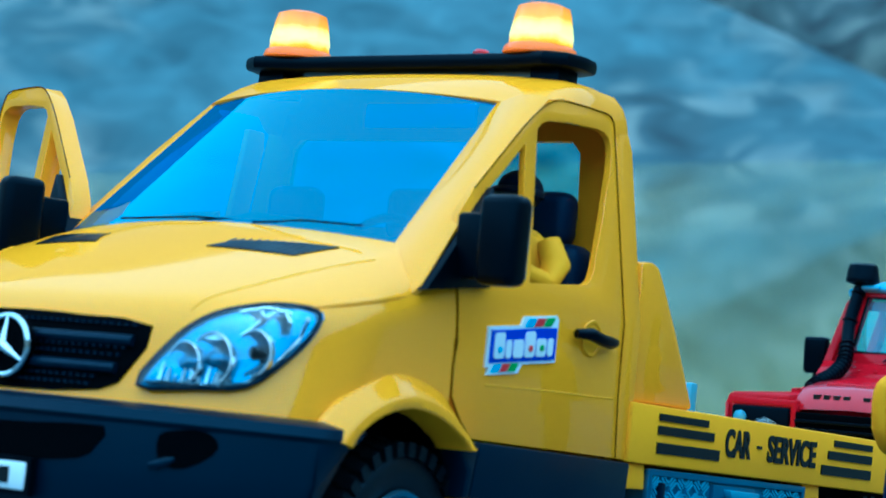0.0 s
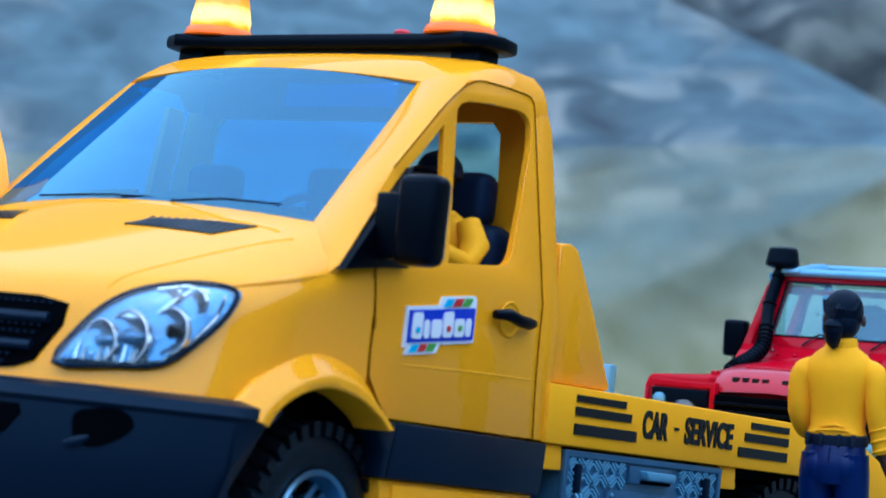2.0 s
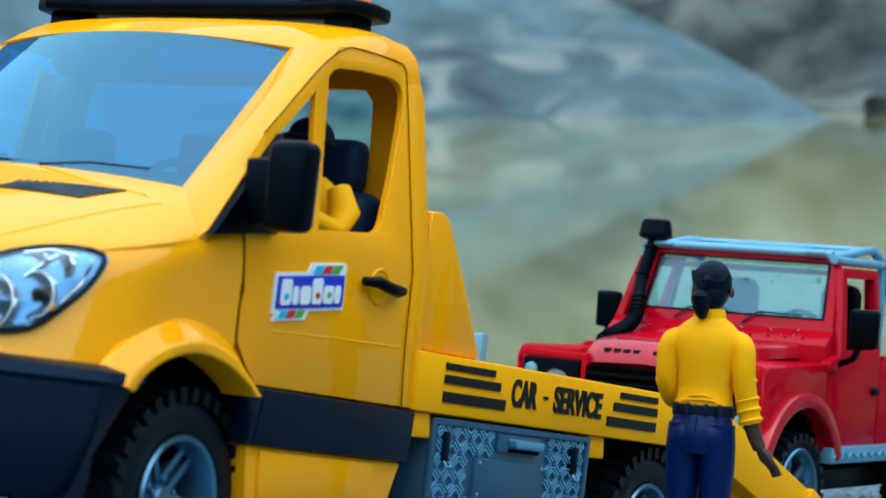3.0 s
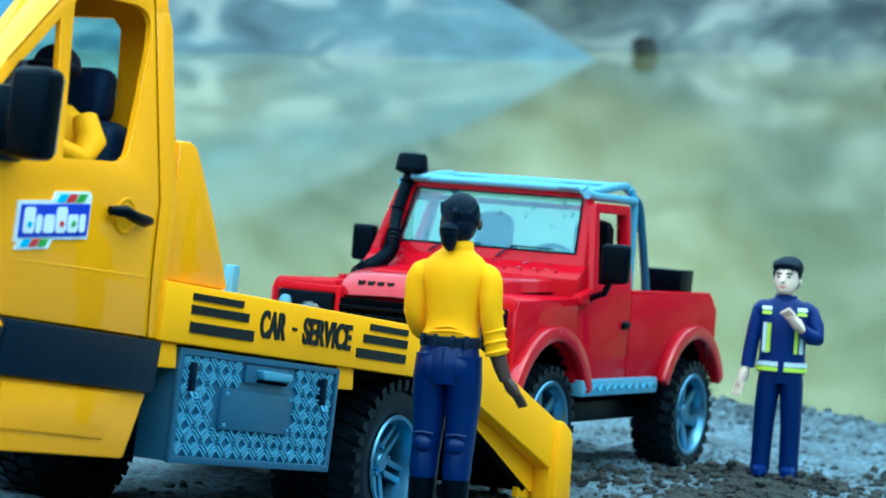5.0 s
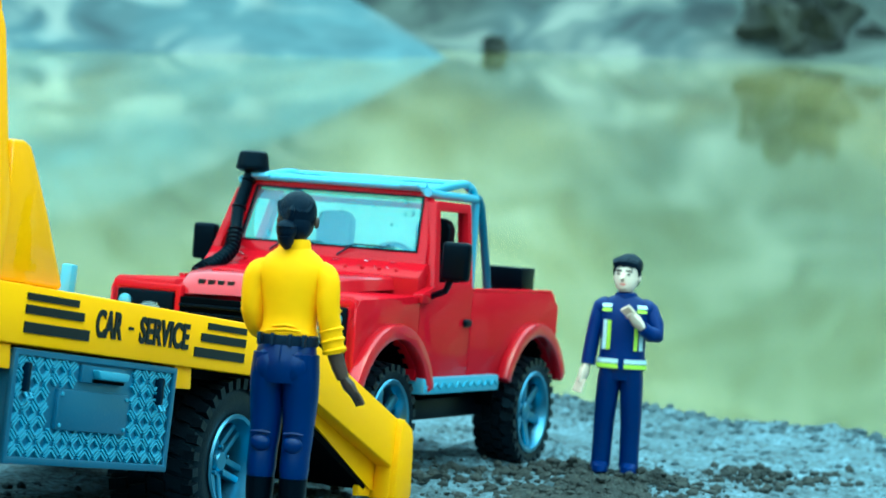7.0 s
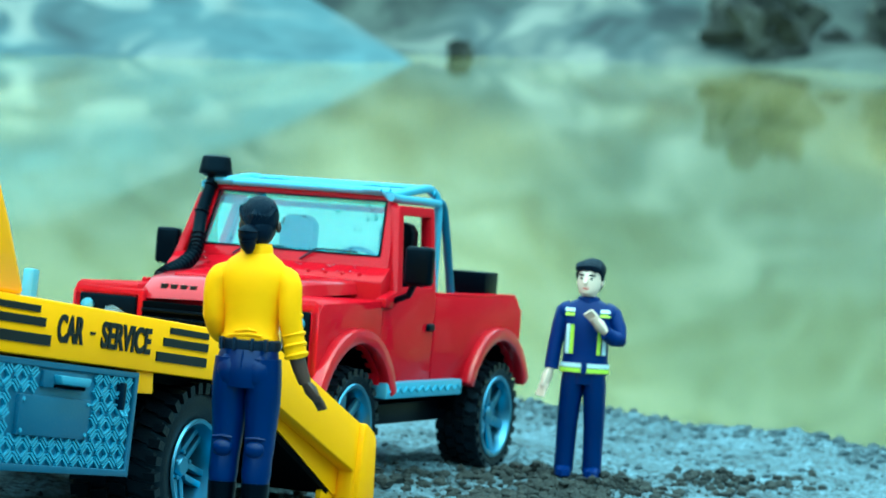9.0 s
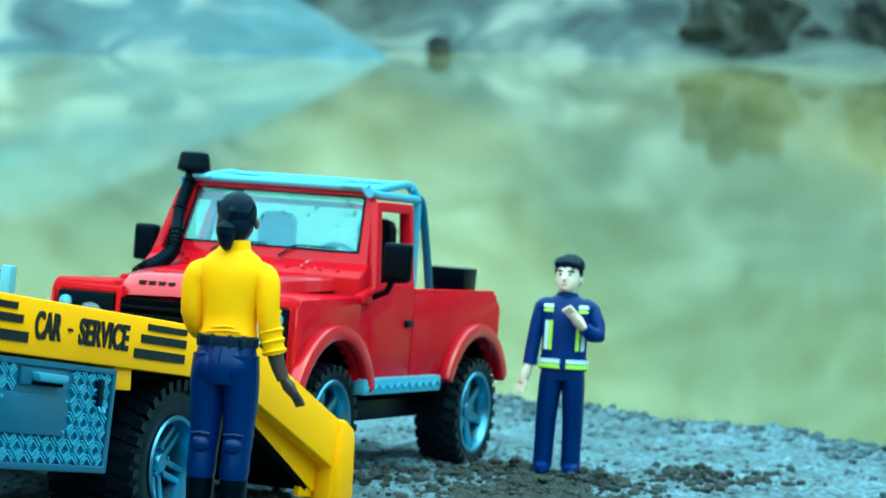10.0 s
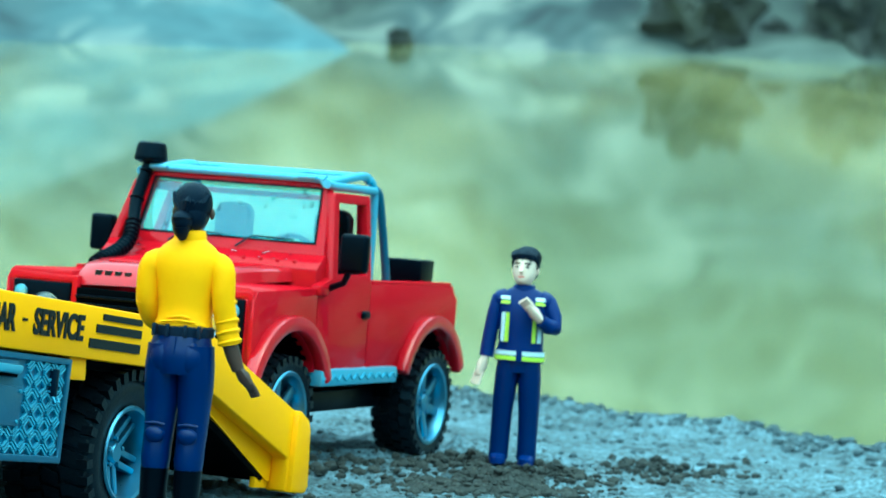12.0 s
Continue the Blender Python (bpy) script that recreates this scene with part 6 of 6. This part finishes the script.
# clods of earth, thickest round the man's feet, under the pickup and along the brink
rng = random.Random(4)
HEAPS = [(0.622, -0.062, 0.020, 0.017), (0.600, -0.050, 0.016, 0.014), (0.648, -0.050, 0.020, 0.016), (0.690, -0.062, 0.020, 0.014), (0.700, -0.010, 0.030, 0.020), (0.800, -0.085, 0.040, 0.020), (0.600, 0.030, 0.040, 0.030)]
heaped, loose = ([], []), ([], [])
base = bmesh.new()
bmesh.ops.create_icosphere(base, subdivisions=1, radius=1)
base.verts.ensure_lookup_table()
ball = [v.co.copy() for v in base.verts]
tris = [[v.index for v in f.verts] for f in base.faces]
base.free()
for k in range(11000):
    pick, lift = k % 10, 0.0
    verts, faces = heaped if pick < 4 else loose
    if pick < 4:
        hx, hy, sx, sy = HEAPS[min(6, int(rng.random() ** 1.6 * 7))]
        x, y = rng.gauss(hx, sx), rng.gauss(hy, sy)
        r = 0.0004 + 0.0030 * rng.random() ** 4
        lift = 0.0050 * rng.random() * math.exp(-((x - hx) / sx) ** 2 - ((y - hy) / sy) ** 2)
    elif pick < 6:
        y = rng.uniform(-0.30, 0.35)
        x = rng.gauss(brink(y) - 0.04, 0.035)
        r = 0.0006 + 0.0034 * rng.random() ** 3.5
    else:
        x, y = rng.uniform(0.40, 1.20), rng.uniform(-0.28, 0.26)
        if noise.noise((x * 14, y * 14, 5.0)) < -0.05:
            continue
        r = 0.0004 + 0.0026 * rng.random() ** 5
    z = ground_z(x, y) + clod(x, y) + r * 0.2 + lift
    shift = Vector((rng.random() * 50, rng.random() * 50, 0))
    wide, flat = rng.uniform(0.8, 1.4), rng.uniform(0.55, 0.9)
    n0 = len(verts)
    for c in ball:
        q = c * (r * (1 + 0.7 * noise.noise(c * 1.9 + shift)))
        verts.append((x + q.x * wide, y + q.y, z + q.z * flat))
    faces += [[n0 + i for i in t] for t in tris]
for name, (verts, faces), m, label in (("earth_clods", heaped, CLOD, "heaped crumbs and clods of dark earth on the bank"), ("grit", loose, GRIT, "loose grey grit and small stones on the bank")):
    me = bpy.data.meshes.new(name)
    me.from_pydata(verts, [], faces)
    me.materials.append(m)
    tagged(new(name, me), label, "earth", kind="stuff")
